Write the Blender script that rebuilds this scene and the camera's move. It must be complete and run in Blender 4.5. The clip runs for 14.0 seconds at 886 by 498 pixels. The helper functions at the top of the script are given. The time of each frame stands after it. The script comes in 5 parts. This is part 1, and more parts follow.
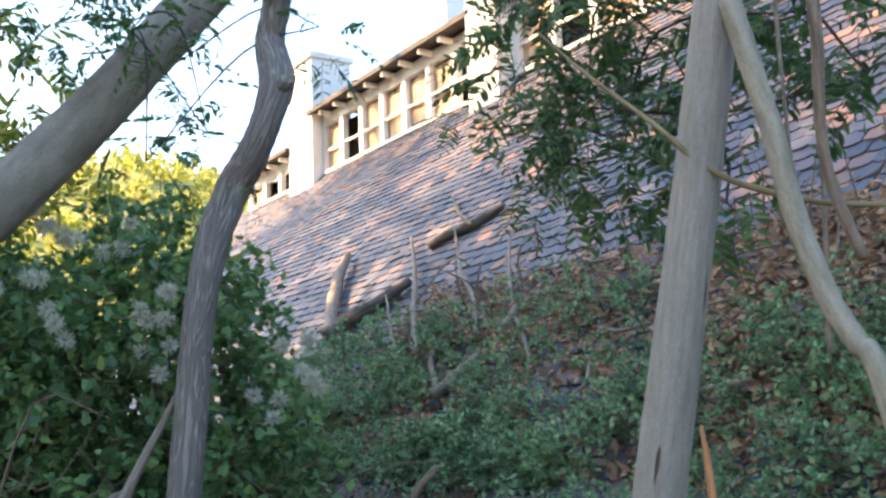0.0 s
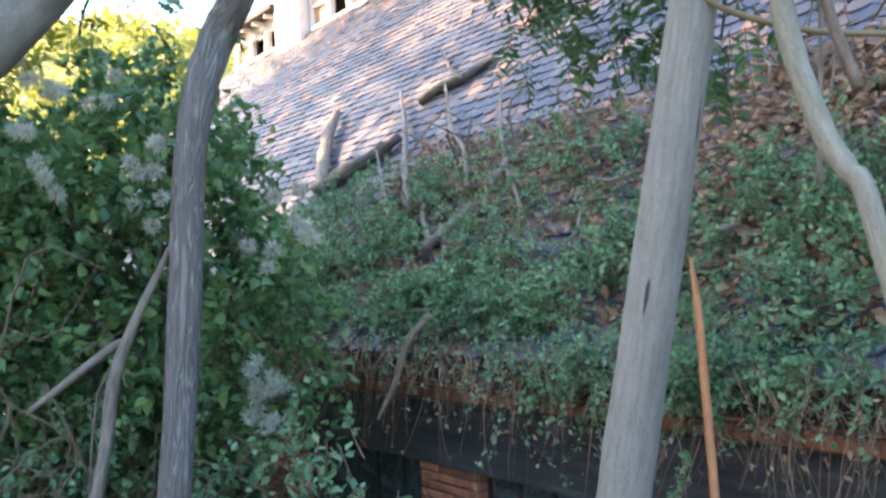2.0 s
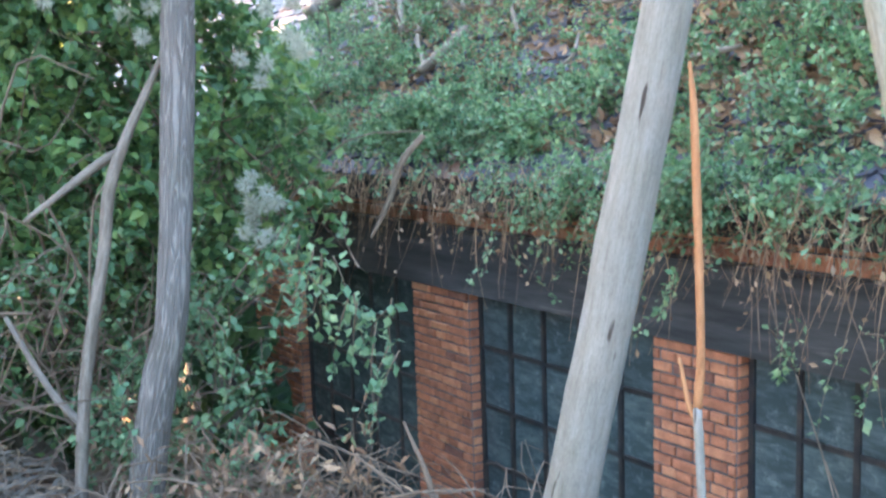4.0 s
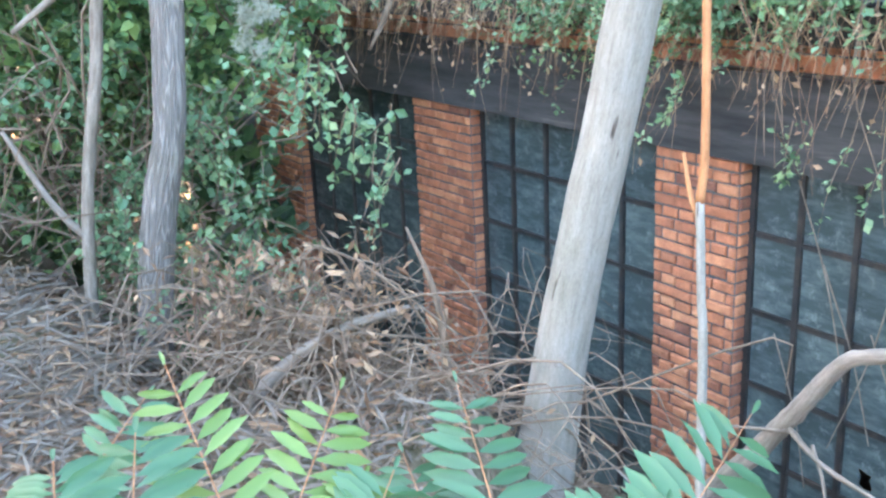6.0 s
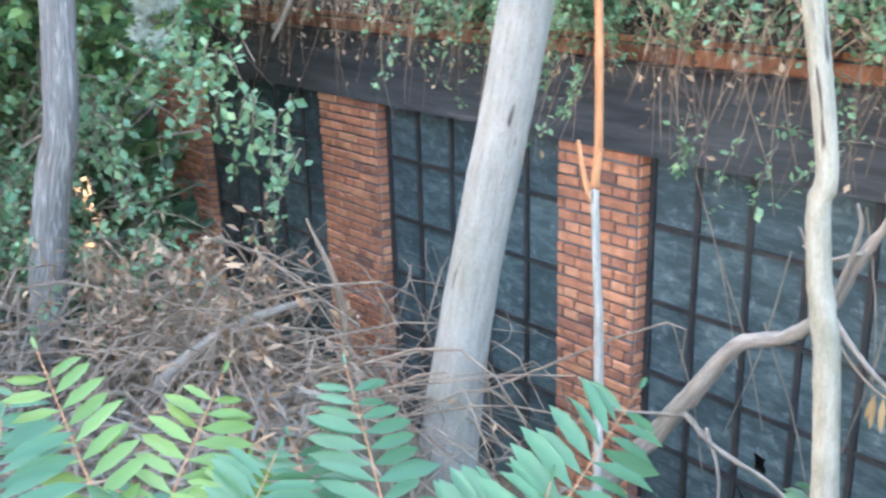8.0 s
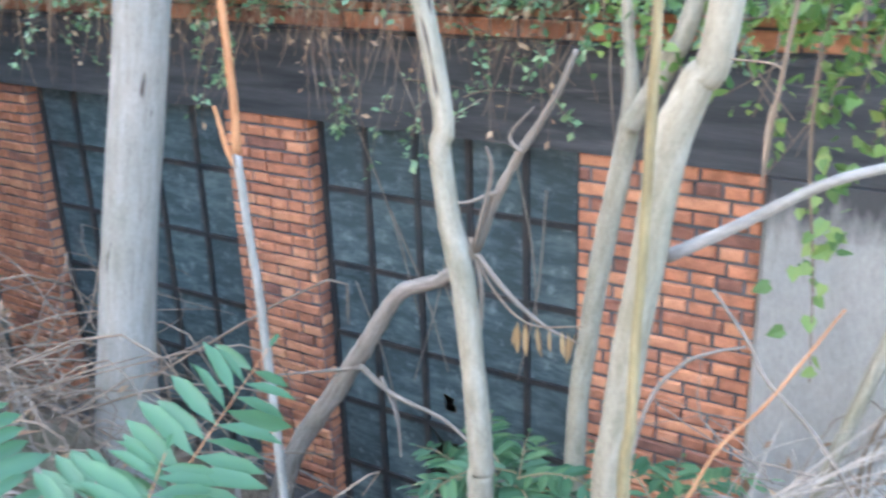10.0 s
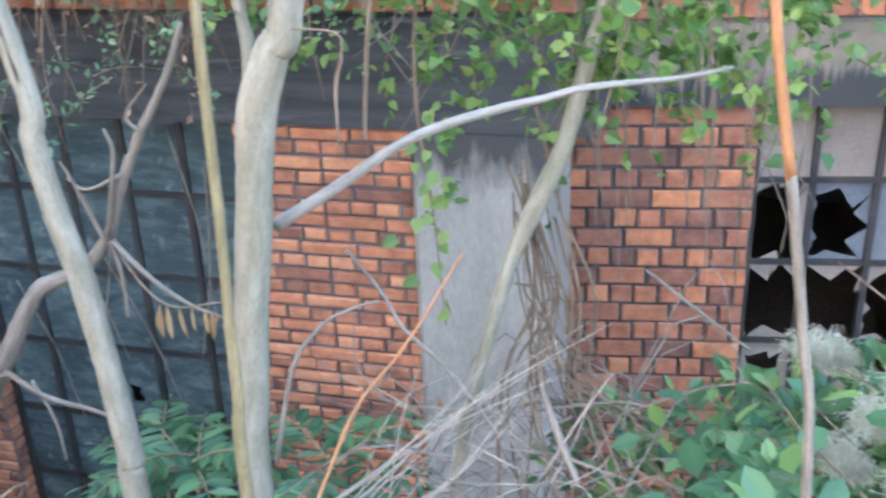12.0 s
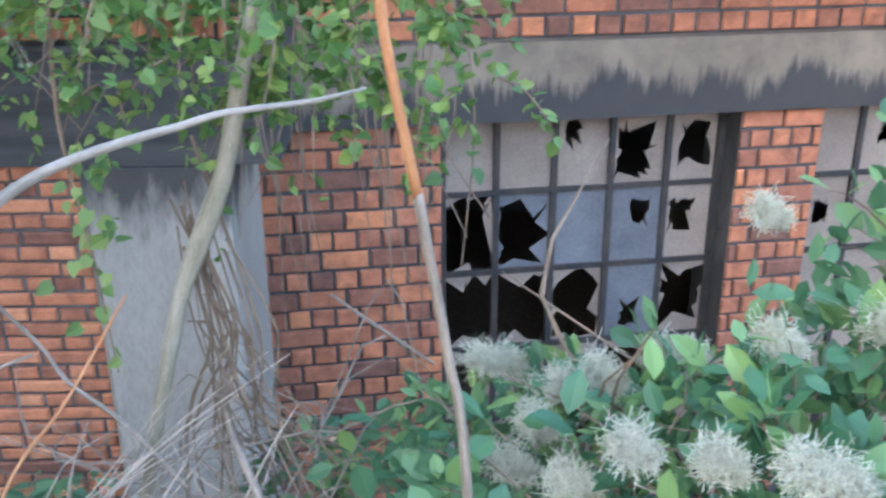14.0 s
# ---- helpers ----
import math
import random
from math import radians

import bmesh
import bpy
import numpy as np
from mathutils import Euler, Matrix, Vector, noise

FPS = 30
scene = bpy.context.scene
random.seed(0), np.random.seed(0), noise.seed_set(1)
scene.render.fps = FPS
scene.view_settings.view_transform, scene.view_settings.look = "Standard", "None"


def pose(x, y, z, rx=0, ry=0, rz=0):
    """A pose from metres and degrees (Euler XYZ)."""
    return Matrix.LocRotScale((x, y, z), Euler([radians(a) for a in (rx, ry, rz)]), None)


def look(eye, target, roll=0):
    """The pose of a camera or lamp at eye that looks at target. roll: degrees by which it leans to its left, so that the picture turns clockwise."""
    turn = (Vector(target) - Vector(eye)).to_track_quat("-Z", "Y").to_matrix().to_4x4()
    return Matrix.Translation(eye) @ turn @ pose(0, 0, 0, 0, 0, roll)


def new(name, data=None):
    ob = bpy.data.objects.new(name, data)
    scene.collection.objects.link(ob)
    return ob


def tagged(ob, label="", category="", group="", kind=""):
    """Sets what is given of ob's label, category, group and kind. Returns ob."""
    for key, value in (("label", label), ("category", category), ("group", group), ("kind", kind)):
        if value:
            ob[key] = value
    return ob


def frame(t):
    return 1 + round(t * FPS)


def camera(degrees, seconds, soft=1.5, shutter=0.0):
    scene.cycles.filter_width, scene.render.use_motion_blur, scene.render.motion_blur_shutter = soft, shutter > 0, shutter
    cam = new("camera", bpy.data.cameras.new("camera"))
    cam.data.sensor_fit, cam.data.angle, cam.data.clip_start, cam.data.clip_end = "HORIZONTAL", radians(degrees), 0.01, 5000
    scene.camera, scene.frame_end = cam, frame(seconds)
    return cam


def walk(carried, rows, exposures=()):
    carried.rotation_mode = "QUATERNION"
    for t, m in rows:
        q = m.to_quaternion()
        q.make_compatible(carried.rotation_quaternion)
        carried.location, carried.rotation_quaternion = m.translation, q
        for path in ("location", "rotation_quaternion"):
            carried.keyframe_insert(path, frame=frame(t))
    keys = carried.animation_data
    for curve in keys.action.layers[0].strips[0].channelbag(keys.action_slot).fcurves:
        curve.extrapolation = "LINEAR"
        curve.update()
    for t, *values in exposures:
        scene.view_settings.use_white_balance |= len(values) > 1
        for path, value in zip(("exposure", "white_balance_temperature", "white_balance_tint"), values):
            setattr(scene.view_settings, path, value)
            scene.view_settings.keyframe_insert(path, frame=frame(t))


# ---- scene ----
cam = camera(48.9, 14.0, 2.5, 0.5)
PATH = [
    (0, (3.374, 1.488, 2.287), (1.738, 2.589, 2.624), -2.3),
    (0.5, (3.37, 1.489, 2.277), (1.726, 2.59, 2.572), -2.7),
    (1, (3.364, 1.495, 2.262), (1.716, 2.605, 2.484), -2.8),
    (1.5, (3.359, 1.5, 2.245), (1.705, 2.617, 2.38), -2.8),
    (2, (3.364, 1.489, 2.228), (1.708, 2.61, 2.282), -3.0),
    (2.5, (3.361, 1.485, 2.213), (1.705, 2.606, 2.192), -3.0),
    (2.7, (3.372, 1.474, 2.21), (1.717, 2.596, 2.152), -2.8),
    (4.8, (3.358, 1.483, 2.101), (1.736, 2.575, 1.682), -2.8),
    (5, (3.355, 1.488, 2.098), (1.74, 2.574, 1.64), -3.1),
    (5.5, (3.351, 1.49, 2.076), (1.753, 2.559, 1.525), -2.9),
    (6, (3.355, 1.485, 2.055), (1.77, 2.534, 1.435), -2.9),
    (6.5, (3.368, 1.477, 2.041), (1.787, 2.524, 1.405), -2.5),
    (7, (3.37, 1.477, 2.035), (1.79, 2.531, 1.408), -2.5),
    (7.2, (3.363, 1.487, 2.031), (1.794, 2.562, 1.412), -2.3),
    (9.3, (3.43, 1.572, 1.999), (2.204, 2.997, 1.316), -1.9),
    (9.5, (3.443, 1.591, 1.995), (2.268, 3.057, 1.309), -2.0),
    (10, (3.483, 1.617, 1.992), (2.456, 3.183, 1.291), -2.1),
    (10.5, (3.533, 1.616, 2.006), (2.656, 3.262, 1.283), -1.9),
    (11, (3.582, 1.63, 1.998), (2.843, 3.333, 1.254), -2.1),
    (11.5, (3.63, 1.678, 1.991), (3.004, 3.415, 1.223), -2.3),
    (12, (3.685, 1.7, 2.004), (3.183, 3.467, 1.213), -2.3),
    (12.5, (3.716, 1.717, 2.003), (3.348, 3.516, 1.211), -2.0),
    (13, (3.753, 1.747, 1.996), (3.537, 3.578, 1.222), -2.1),
    (13.5, (3.786, 1.768, 1.988), (3.716, 3.614, 1.22), -1.1),
    (14, (3.81, 1.771, 1.986), (3.854, 3.623, 1.231), -0.2),
]
walk(cam, [(t, look(eye, target, roll)) for t, eye, target, roll in PATH],
     [(0.0, 2.42, 6050, 5), (1.0, 2.6, 5950, 5), (2.7, 3.14, 5800, 5), (4.8, 4.2, 6250, 7), (5.5, 4.38, 6300, 7), (7.2, 4.42, 6300, 7), (9.3, 4.16, 6250, 10), (12.0, 3.9, 6100, 9), (14.0, 3.58, 5900, 8)])


# ------------------------------------------------------------ light
SUN_TO = Vector((-0.62, -0.58, 0.50)).normalized()
sun = new("sun", bpy.data.lights.new("sun", "SUN"))
sun.data.energy, sun.data.angle, sun.data.color = 5.0, radians(0.5), (1.0, 0.58, 0.30)
sun.matrix_world = look((0, 0, 30), Vector((0, 0, 30)) - SUN_TO)
world = bpy.data.worlds.new("sky")
scene.world = world
world.use_nodes = True
_n, _l = world.node_tree.nodes, world.node_tree.links
sky = _n.new("ShaderNodeTexSky")
sky.sky_type, sky.sun_disc = "NISHITA", False
sky.sun_elevation = math.asin(SUN_TO.z)
sky.sun_rotation = math.atan2(SUN_TO.x, SUN_TO.y)
sky.air_density, sky.dust_density = 1.0, 2.5
_l.new(sky.outputs[0], _n["Background"].inputs[0])
_n["Background"].inputs[1].default_value = 0.15


# ------------------------------------------------------------ materials
def mat(name):
    m = bpy.data.materials.new(name)
    m.use_nodes = True
    nt = m.node_tree
    return m, nt, nt.nodes["Principled BSDF"]


def nd(nt, kind, **kw):
    n = nt.nodes.new(kind)
    for k, v in kw.items():
        n.inputs[k.replace("_", " ")].default_value = v
    return n


def ramp(nt, src, stops):
    r = nt.nodes.new("ShaderNodeValToRGB")
    while len(r.color_ramp.elements) < len(stops):
        r.color_ramp.elements.new(0.5)
    for e, (p, c) in zip(r.color_ramp.elements, stops):
        e.position, e.color = p, (*c, 1) if len(c) == 3 else c
    nt.links.new(src, r.inputs[0])
    return r.outputs[0]


def mixc(nt, fac, a, b, mode="MIX"):
    m = nt.nodes.new("ShaderNodeMix")
    m.data_type, m.blend_type = "RGBA", mode
    for sock, v in ((m.inputs[0], fac), (m.inputs[6], a), (m.inputs[7], b)):
        if hasattr(v, "is_output"):
            nt.links.new(v, sock)
        else:
            sock.default_value = v if isinstance(v, (int, float)) else (*v, 1)
    return m.outputs[2]


def coords(nt, scale=(1, 1, 1), obj=True):
    tc = nt.nodes.new("ShaderNodeTexCoord")
    mp = nd(nt, "ShaderNodeMapping", Scale=scale)
    nt.links.new(tc.outputs["Object" if obj else "Generated"], mp.inputs[0])
    return mp.outputs[0]


def wcoords(nt, scale=(1, 1, 1)):
    g = nt.nodes.new("ShaderNodeNewGeometry")
    mp = nd(nt, "ShaderNodeMapping", Scale=scale)
    nt.links.new(g.outputs["Position"], mp.inputs[0])
    return mp.outputs[0]


def noise_tex(nt, vec, scale, detail=4, rough=0.6):
    n = nd(nt, "ShaderNodeTexNoise", Scale=scale, Detail=detail, Roughness=rough)
    nt.links.new(vec, n.inputs["Vector"])
    return n.outputs["Fac"]


def bump(nt, bsdf, src, strength=0.3, dist=0.01):
    b = nd(nt, "ShaderNodeBump", Strength=strength, Distance=dist)
    nt.links.new(src, b.inputs["Height"])
    nt.links.new(b.outputs[0], bsdf.inputs["Normal"])


def surface(name, stops, scale=8.0, rough=0.85, grain=60.0, strength=0.4, dist=0.006, stretch=(1, 1, 1), world_space=True, dirt=None):
    """A mineral or wooden surface: colour at two scales, fine relief."""
    m, nt, b = mat(name)
    v = wcoords(nt, stretch) if world_space else coords(nt, stretch)
    big, fine = noise_tex(nt, v, scale), noise_tex(nt, v, grain, 6, 0.7)
    c = ramp(nt, big, stops)
    c = mixc(nt, 0.55, c, ramp(nt, fine, [(0.3, (0.35, 0.35, 0.35)), (0.7, (0.65, 0.65, 0.65))]), "OVERLAY")
    if dirt:
        d = noise_tex(nt, v, dirt[1], 5, 0.7)
        c = mixc(nt, ramp(nt, d, [(dirt[2], (0, 0, 0)), (dirt[2] + 0.12, (1, 1, 1))]), c, dirt[0])
    nt.links.new(c, b.inputs["Base Color"])
    b.inputs["Roughness"].default_value = rough
    bump(nt, b, fine, strength, dist)
    return m


def brick_mat(name, stops, soot):
    m, nt, b = mat(name)
    oi = nt.nodes.new("ShaderNodeObjectInfo")
    v = wcoords(nt)
    c = ramp(nt, oi.outputs["Random"], stops)
    fine, mid = noise_tex(nt, v, 90, 6, 0.7), noise_tex(nt, v, 14, 5)
    c = mixc(nt, 0.7, c, ramp(nt, mid, [(0.3, (0.28, 0.27, 0.26)), (0.7, (0.70, 0.68, 0.64))]), "OVERLAY")
    c = mixc(nt, 0.35, c, ramp(nt, fine, [(0.3, (0.3, 0.3, 0.3)), (0.7, (0.7, 0.7, 0.7))]), "OVERLAY")
    st = noise_tex(nt, v, 3.4, 7, 0.72)
    c = mixc(nt, ramp(nt, st, [(soot, (0, 0, 0)), (soot + 0.16, (0.75, 0.75, 0.75))]), c, (0.055, 0.042, 0.036))
    nt.links.new(c, b.inputs["Base Color"])
    b.inputs["Roughness"].default_value = 0.9
    bump(nt, b, fine, 0.5, 0.004)
    return m


def leaf_mat(name, dark, mid, light, trans=0.35, gloss=0.45):
    m, nt, b = mat(name)
    g = nt.nodes.new("ShaderNodeNewGeometry")
    c = ramp(nt, g.outputs["Random Per Island"], [(0.0, dark), (0.55, mid), (1.0, light)])
    v = wcoords(nt)
    c = mixc(nt, 0.5, c, ramp(nt, noise_tex(nt, v, 2.2, 3), [(0.3, (0.32, 0.34, 0.36)), (0.7, (0.68, 0.66, 0.55))]), "OVERLAY")
    nt.links.new(c, b.inputs["Base Color"])
    b.inputs["Roughness"].default_value = gloss
    t = nt.nodes.new("ShaderNodeBsdfTranslucent")
    nt.links.new(c, t.inputs[0])
    mx = nt.nodes.new("ShaderNodeMixShader")
    mx.inputs[0].default_value = trans
    nt.links.new(b.outputs[0], mx.inputs[1])
    nt.links.new(t.outputs[0], mx.inputs[2])
    nt.links.new(mx.outputs[0], nt.nodes["Material Output"].inputs[0])
    return m


def grain_coords(nt, scale):
    at = nt.nodes.new("ShaderNodeAttribute")
    at.attribute_name = "grain"
    mp = nd(nt, "ShaderNodeMapping", Scale=scale)
    nt.links.new(at.outputs["Vector"], mp.inputs[0])
    return mp.outputs[0]


def bark_mat(name, stops, ridge=(30, 30, 4), strength=0.8, dist=0.006, crack=None, wavy=False):
    """Bark whose grain runs along the limb; wavy: interlaced ridges; crack: long dark splits."""
    m, nt, b = mat(name)
    r = noise_tex(nt, grain_coords(nt, ridge), 1.0, 1.0 if wavy else 4, 0.5 if wavy else 0.6)
    if wavy:
        r = ramp(nt, r, [(0.33, (0.3, 0.3, 0.3)), (0.39, (0.1, 0.1, 0.1)), (0.44, (1, 1, 1)), (0.49, (0.15, 0.15, 0.15)), (0.53, (0.1, 0.1, 0.1)), (0.58, (1, 1, 1)), (0.63, (0.1, 0.1, 0.1)), (0.7, (0.6, 0.6, 0.6))])
    fine = noise_tex(nt, grain_coords(nt, (1, 1, 0.5)), 130, 5, 0.7)
    c = ramp(nt, r, stops)
    c = mixc(nt, 0.45, c, ramp(nt, fine, [(0.3, (0.30, 0.30, 0.30)), (0.7, (0.70, 0.70, 0.70))]), "OVERLAY")
    blot = noise_tex(nt, wcoords(nt, (1, 1, 0.6)), 6, 5, 0.65)
    c = mixc(nt, 0.55, c, ramp(nt, blot, [(0.3, (0.35, 0.36, 0.30)), (0.5, (0.5, 0.5, 0.5)), (0.7, (0.63, 0.60, 0.58))]), "OVERLAY")
    hgt = r
    if crack:
        cr = noise_tex(nt, grain_coords(nt, (17, 17, 2.6)), 1.0, 3, 0.5)
        dark = ramp(nt, cr, [(crack, (0, 0, 0)), (crack + 0.03, (1, 1, 1))])
        c = mixc(nt, dark, c, (0.055, 0.040, 0.030))
        hgt = mixc(nt, dark, r, (0, 0, 0))
    nt.links.new(c, b.inputs["Base Color"])
    b.inputs["Roughness"].default_value = 0.85
    bump(nt, b, hgt, strength, dist)
    return m


M_BRICK = brick_mat("brick_red", [(0, (0.24, 0.108, 0.075)), (0.2, (0.41, 0.165, 0.092)), (0.7, (0.52, 0.210, 0.110)), (1, (0.60, 0.275, 0.150))], 0.64)
M_BRICK_R = brick_mat("brick_red_sooty", [(0, (0.165, 0.08, 0.058)), (0.2, (0.275, 0.110, 0.068)), (0.75, (0.40, 0.152, 0.080)), (1, (0.50, 0.20, 0.093))], 0.58)
M_MORTAR = surface("mortar_dark", [(0.3, (0.035, 0.035, 0.036)), (0.7, (0.10, 0.095, 0.09))], 6)
M_MORTAR_GREY = surface("mortar_grey", [(0.3, (0.075, 0.075, 0.078)), (0.7, (0.17, 0.165, 0.16))], 6)
# near-black concrete with paler grey-brown blotches
M_LINTEL = surface("concrete_near_black", [(0.3, (0.028, 0.029, 0.030)), (0.7, (0.085, 0.083, 0.080))], 4.0, grain=45, stretch=(0.35, 1, 4.0), dirt=((0.15, 0.14, 0.125), 3.3, 0.60))
M_CONC = surface("concrete_grey", [(0.3, (0.275, 0.250, 0.218)), (0.7, (0.380, 0.350, 0.305))], 3.0, grain=80, strength=0.2, stretch=(1, 1, 0.35), dirt=((0.13, 0.12, 0.11), 3.1, 0.66))


def soot_runs(m, high, low, deep, soot):
    """Black runs down from the top of a concrete face, of uneven length."""
    nt, b = m.node_tree, m.node_tree.nodes["Principled BSDF"]
    old = b.inputs["Base Color"].links[0].from_socket
    sep = nt.nodes.new("ShaderNodeSeparateXYZ")
    nt.links.new(wcoords(nt), sep.inputs[0])
    mr = nd(nt, "ShaderNodeMapRange")
    for k, val in (("From Min", low), ("From Max", high), ("To Min", -0.4), ("To Max", deep)):
        mr.inputs[k].default_value = val
    nt.links.new(sep.outputs[2], mr.inputs[0])
    ad = nt.nodes.new("ShaderNodeMath")
    ad.operation = "ADD"
    nt.links.new(noise_tex(nt, wcoords(nt, (1, 1, 0.25)), 7.0, 6, 0.65), ad.inputs[0])
    nt.links.new(mr.outputs[0], ad.inputs[1])
    nt.links.new(mixc(nt, ramp(nt, ad.outputs[0], [(0.48, (0, 0, 0)), (0.72, (0.9, 0.9, 0.9))]), old, soot), b.inputs["Base Color"])


soot_runs(M_CONC, 1.0, 0.55, 0.30, (0.035, 0.034, 0.034))
M_PLASTER = surface("plaster_white", [(0.3, (0.62, 0.60, 0.56)), (0.7, (0.80, 0.79, 0.76))], 1.5, dirt=((0.45, 0.40, 0.33), 1.2, 0.62))
# dark grey that stands in for the shade indoors
M_INSIDE = surface("inside_dark_grey", [(0.3, (0.10, 0.10, 0.095)), (0.7, (0.20, 0.19, 0.18))], 1.2)
M_BAR = surface("rusty_steel", [(0.35, (0.018, 0.02, 0.022)), (0.75, (0.06, 0.045, 0.035))], 10, rough=0.6, dirt=((0.16, 0.06, 0.03), 9, 0.68))
M_WOOD = surface("grey_wood", [(0.3, (0.20, 0.15, 0.11)), (0.7, (0.38, 0.30, 0.23))], 5, stretch=(1, 1, 0.2))
M_WOODDARK = surface("dark_wood", [(0.3, (0.03, 0.028, 0.026)), (0.7, (0.07, 0.06, 0.05))], 5)
M_BOARD = surface("warm_board", [(0.3, (0.38, 0.26, 0.15)), (0.7, (0.55, 0.40, 0.25))], 3, stretch=(6, 6, 0.6))
M_BARK_A = bark_mat("bark_ridged", [(0.1, (0.140, 0.124, 0.108)), (0.5, (0.195, 0.172, 0.150)), (1.0, (0.290, 0.262, 0.230))], (24, 24, 3.4), 0.9, 0.008, wavy=True)
M_BARK_LOG = bark_mat("bark_rotten", [(0.34, (0.055, 0.045, 0.036)), (0.66, (0.17, 0.145, 0.12))], (25, 25, 3), 0.9, 0.02)
M_BARK_SMOOTH = bark_mat("bark_smooth_brown", [(0.3, (0.16, 0.145, 0.112)), (0.7, (0.27, 0.248, 0.205))], (14, 14, 5), 0.5, 0.008)
M_BARK_B = bark_mat("bark_pale_grey", [(0.30, (0.215, 0.196, 0.160)), (0.50, (0.268, 0.246, 0.208)), (0.70, (0.318, 0.294, 0.255))], (38, 38, 7), 0.55, 0.005, 0.69)
M_BARK_C = bark_mat("bark_smooth_cream", [(0.3, (0.190, 0.166, 0.112)), (0.5, (0.250, 0.222, 0.160)), (0.7, (0.315, 0.282, 0.218))], (30, 30, 9), 0.6, 0.004, 0.70)
M_BARK_GREY = bark_mat("bark_bare_grey", [(0.3, (0.180, 0.165, 0.142)), (0.7, (0.290, 0.272, 0.242))], (40, 40, 8), 0.4, 0.003)
M_BARK_OCHRE = bark_mat("bark_ochre", [(0.3, (0.161, 0.124, 0.056)), (0.7, (0.279, 0.223, 0.118))], (40, 40, 8), 0.3, 0.003)
M_ORANGE = bark_mat("bark_orange", [(0.3, (0.315, 0.128, 0.049)), (0.7, (0.465, 0.225, 0.098))], (60, 60, 8), 0.3, 0.002)
M_TWIG = bark_mat("dead_twig", [(0.3, (0.095, 0.064, 0.042)), (0.7, (0.245, 0.178, 0.120))], (60, 60, 9), 0.3, 0.002)
M_TWIG_PALE = bark_mat("dead_twig_pale", [(0.3, (0.130, 0.102, 0.076)), (0.7, (0.275, 0.228, 0.180))], (60, 60, 9), 0.4, 0.003)
M_BROWN = leaf_mat("dead_leaf", (0.15, 0.085, 0.05), (0.31, 0.19, 0.115), (0.46, 0.31, 0.19), 0.2, 0.7)
M_LEAF_BUSH = leaf_mat("leaf_bush", (0.060, 0.125, 0.050), (0.125, 0.230, 0.085), (0.25, 0.345, 0.115))
M_LEAF_BOUGH = leaf_mat("leaf_bough", (0.045, 0.095, 0.040), (0.085, 0.165, 0.060), (0.16, 0.24, 0.085), 0.45)
M_LEAF_SHRUB = leaf_mat("leaf_shrub", (0.085, 0.165, 0.080), (0.165, 0.285, 0.145), (0.29, 0.385, 0.19))
M_LEAF_CLEMATIS = leaf_mat("leaf_clematis", (0.055, 0.140, 0.070), (0.095, 0.205, 0.100), (0.22, 0.34, 0.11), 0.4)
M_STRAW = bark_mat("dry_straw", [(0.3, (0.24, 0.195, 0.15)), (0.7, (0.42, 0.355, 0.285))], (60, 60, 9), 0.3, 0.002)
M_LEAF_VINE = leaf_mat("leaf_vine", (0.07, 0.15, 0.04), (0.145, 0.25, 0.065), (0.28, 0.36, 0.10), 0.45)
M_LEAF_FERN = leaf_mat("leaf_pinnate", (0.045, 0.115, 0.055), (0.075, 0.165, 0.080), (0.125, 0.225, 0.095), 0.35, 0.42)
M_LEAF_LIME = leaf_mat("leaf_pinnate_young", (0.11, 0.20, 0.05), (0.16, 0.25, 0.065), (0.22, 0.29, 0.08), 0.4, 0.45)
M_LEAF_TREE = leaf_mat("leaf_tree", (0.03, 0.07, 0.03), (0.06, 0.125, 0.045), (0.12, 0.19, 0.065), 0.45)
# sunlight is put into this leaf colour: brighter and yellower
M_LEAF_SUNNY = leaf_mat("leaf_sunlit_yellow_green", (0.16, 0.20, 0.03), (0.30, 0.32, 0.05), (0.44, 0.40, 0.08), 0.5)
M_FLUFF = leaf_mat("seed_fluff", (0.46, 0.46, 0.37), (0.58, 0.58, 0.49), (0.70, 0.70, 0.61), 0.4, 0.9)


def pane_mat(name, base, light, streak):
    m, nt, b = mat(name)
    oi = nt.nodes.new("ShaderNodeObjectInfo")
    v = wcoords(nt, (1.0, 1.0, 3.2))
    n1, n2 = noise_tex(nt, v, 5.0, 6, 0.7), noise_tex(nt, wcoords(nt, (1, 1, 1)), 14, 6, 0.75)
    c = mixc(nt, ramp(nt, n1, [(0.42, (0, 0, 0)), (0.72, (1, 1, 1))]), base, light)
    # pale streaks: dust together with painted reflections
    c = mixc(nt, ramp(nt, n2, [(streak, (0, 0, 0)), (streak + 0.16, (0.7, 0.7, 0.7))]), c, (0.26, 0.30, 0.30))
    c = mixc(nt, 0.6, c, ramp(nt, oi.outputs["Random"], [(0, (0.34, 0.35, 0.36)), (1, (0.62, 0.62, 0.60))]), "OVERLAY")
    nt.links.new(c, b.inputs["Base Color"])
    b.inputs["Roughness"].default_value = 0.22
    bump(nt, b, n1, 0.25, 0.01)
    return m


M_PANE = pane_mat("dirty_reflecting_glass_teal", (0.066, 0.088, 0.088), (0.15, 0.19, 0.185), 0.55)
# beige: dust and reflected sky in one colour
M_PANE_PALE = surface("dusty_reflecting_glass", [(0.3, (0.206, 0.164, 0.132)), (0.7, (0.292, 0.238, 0.196))], 3, rough=0.3, strength=0.05)
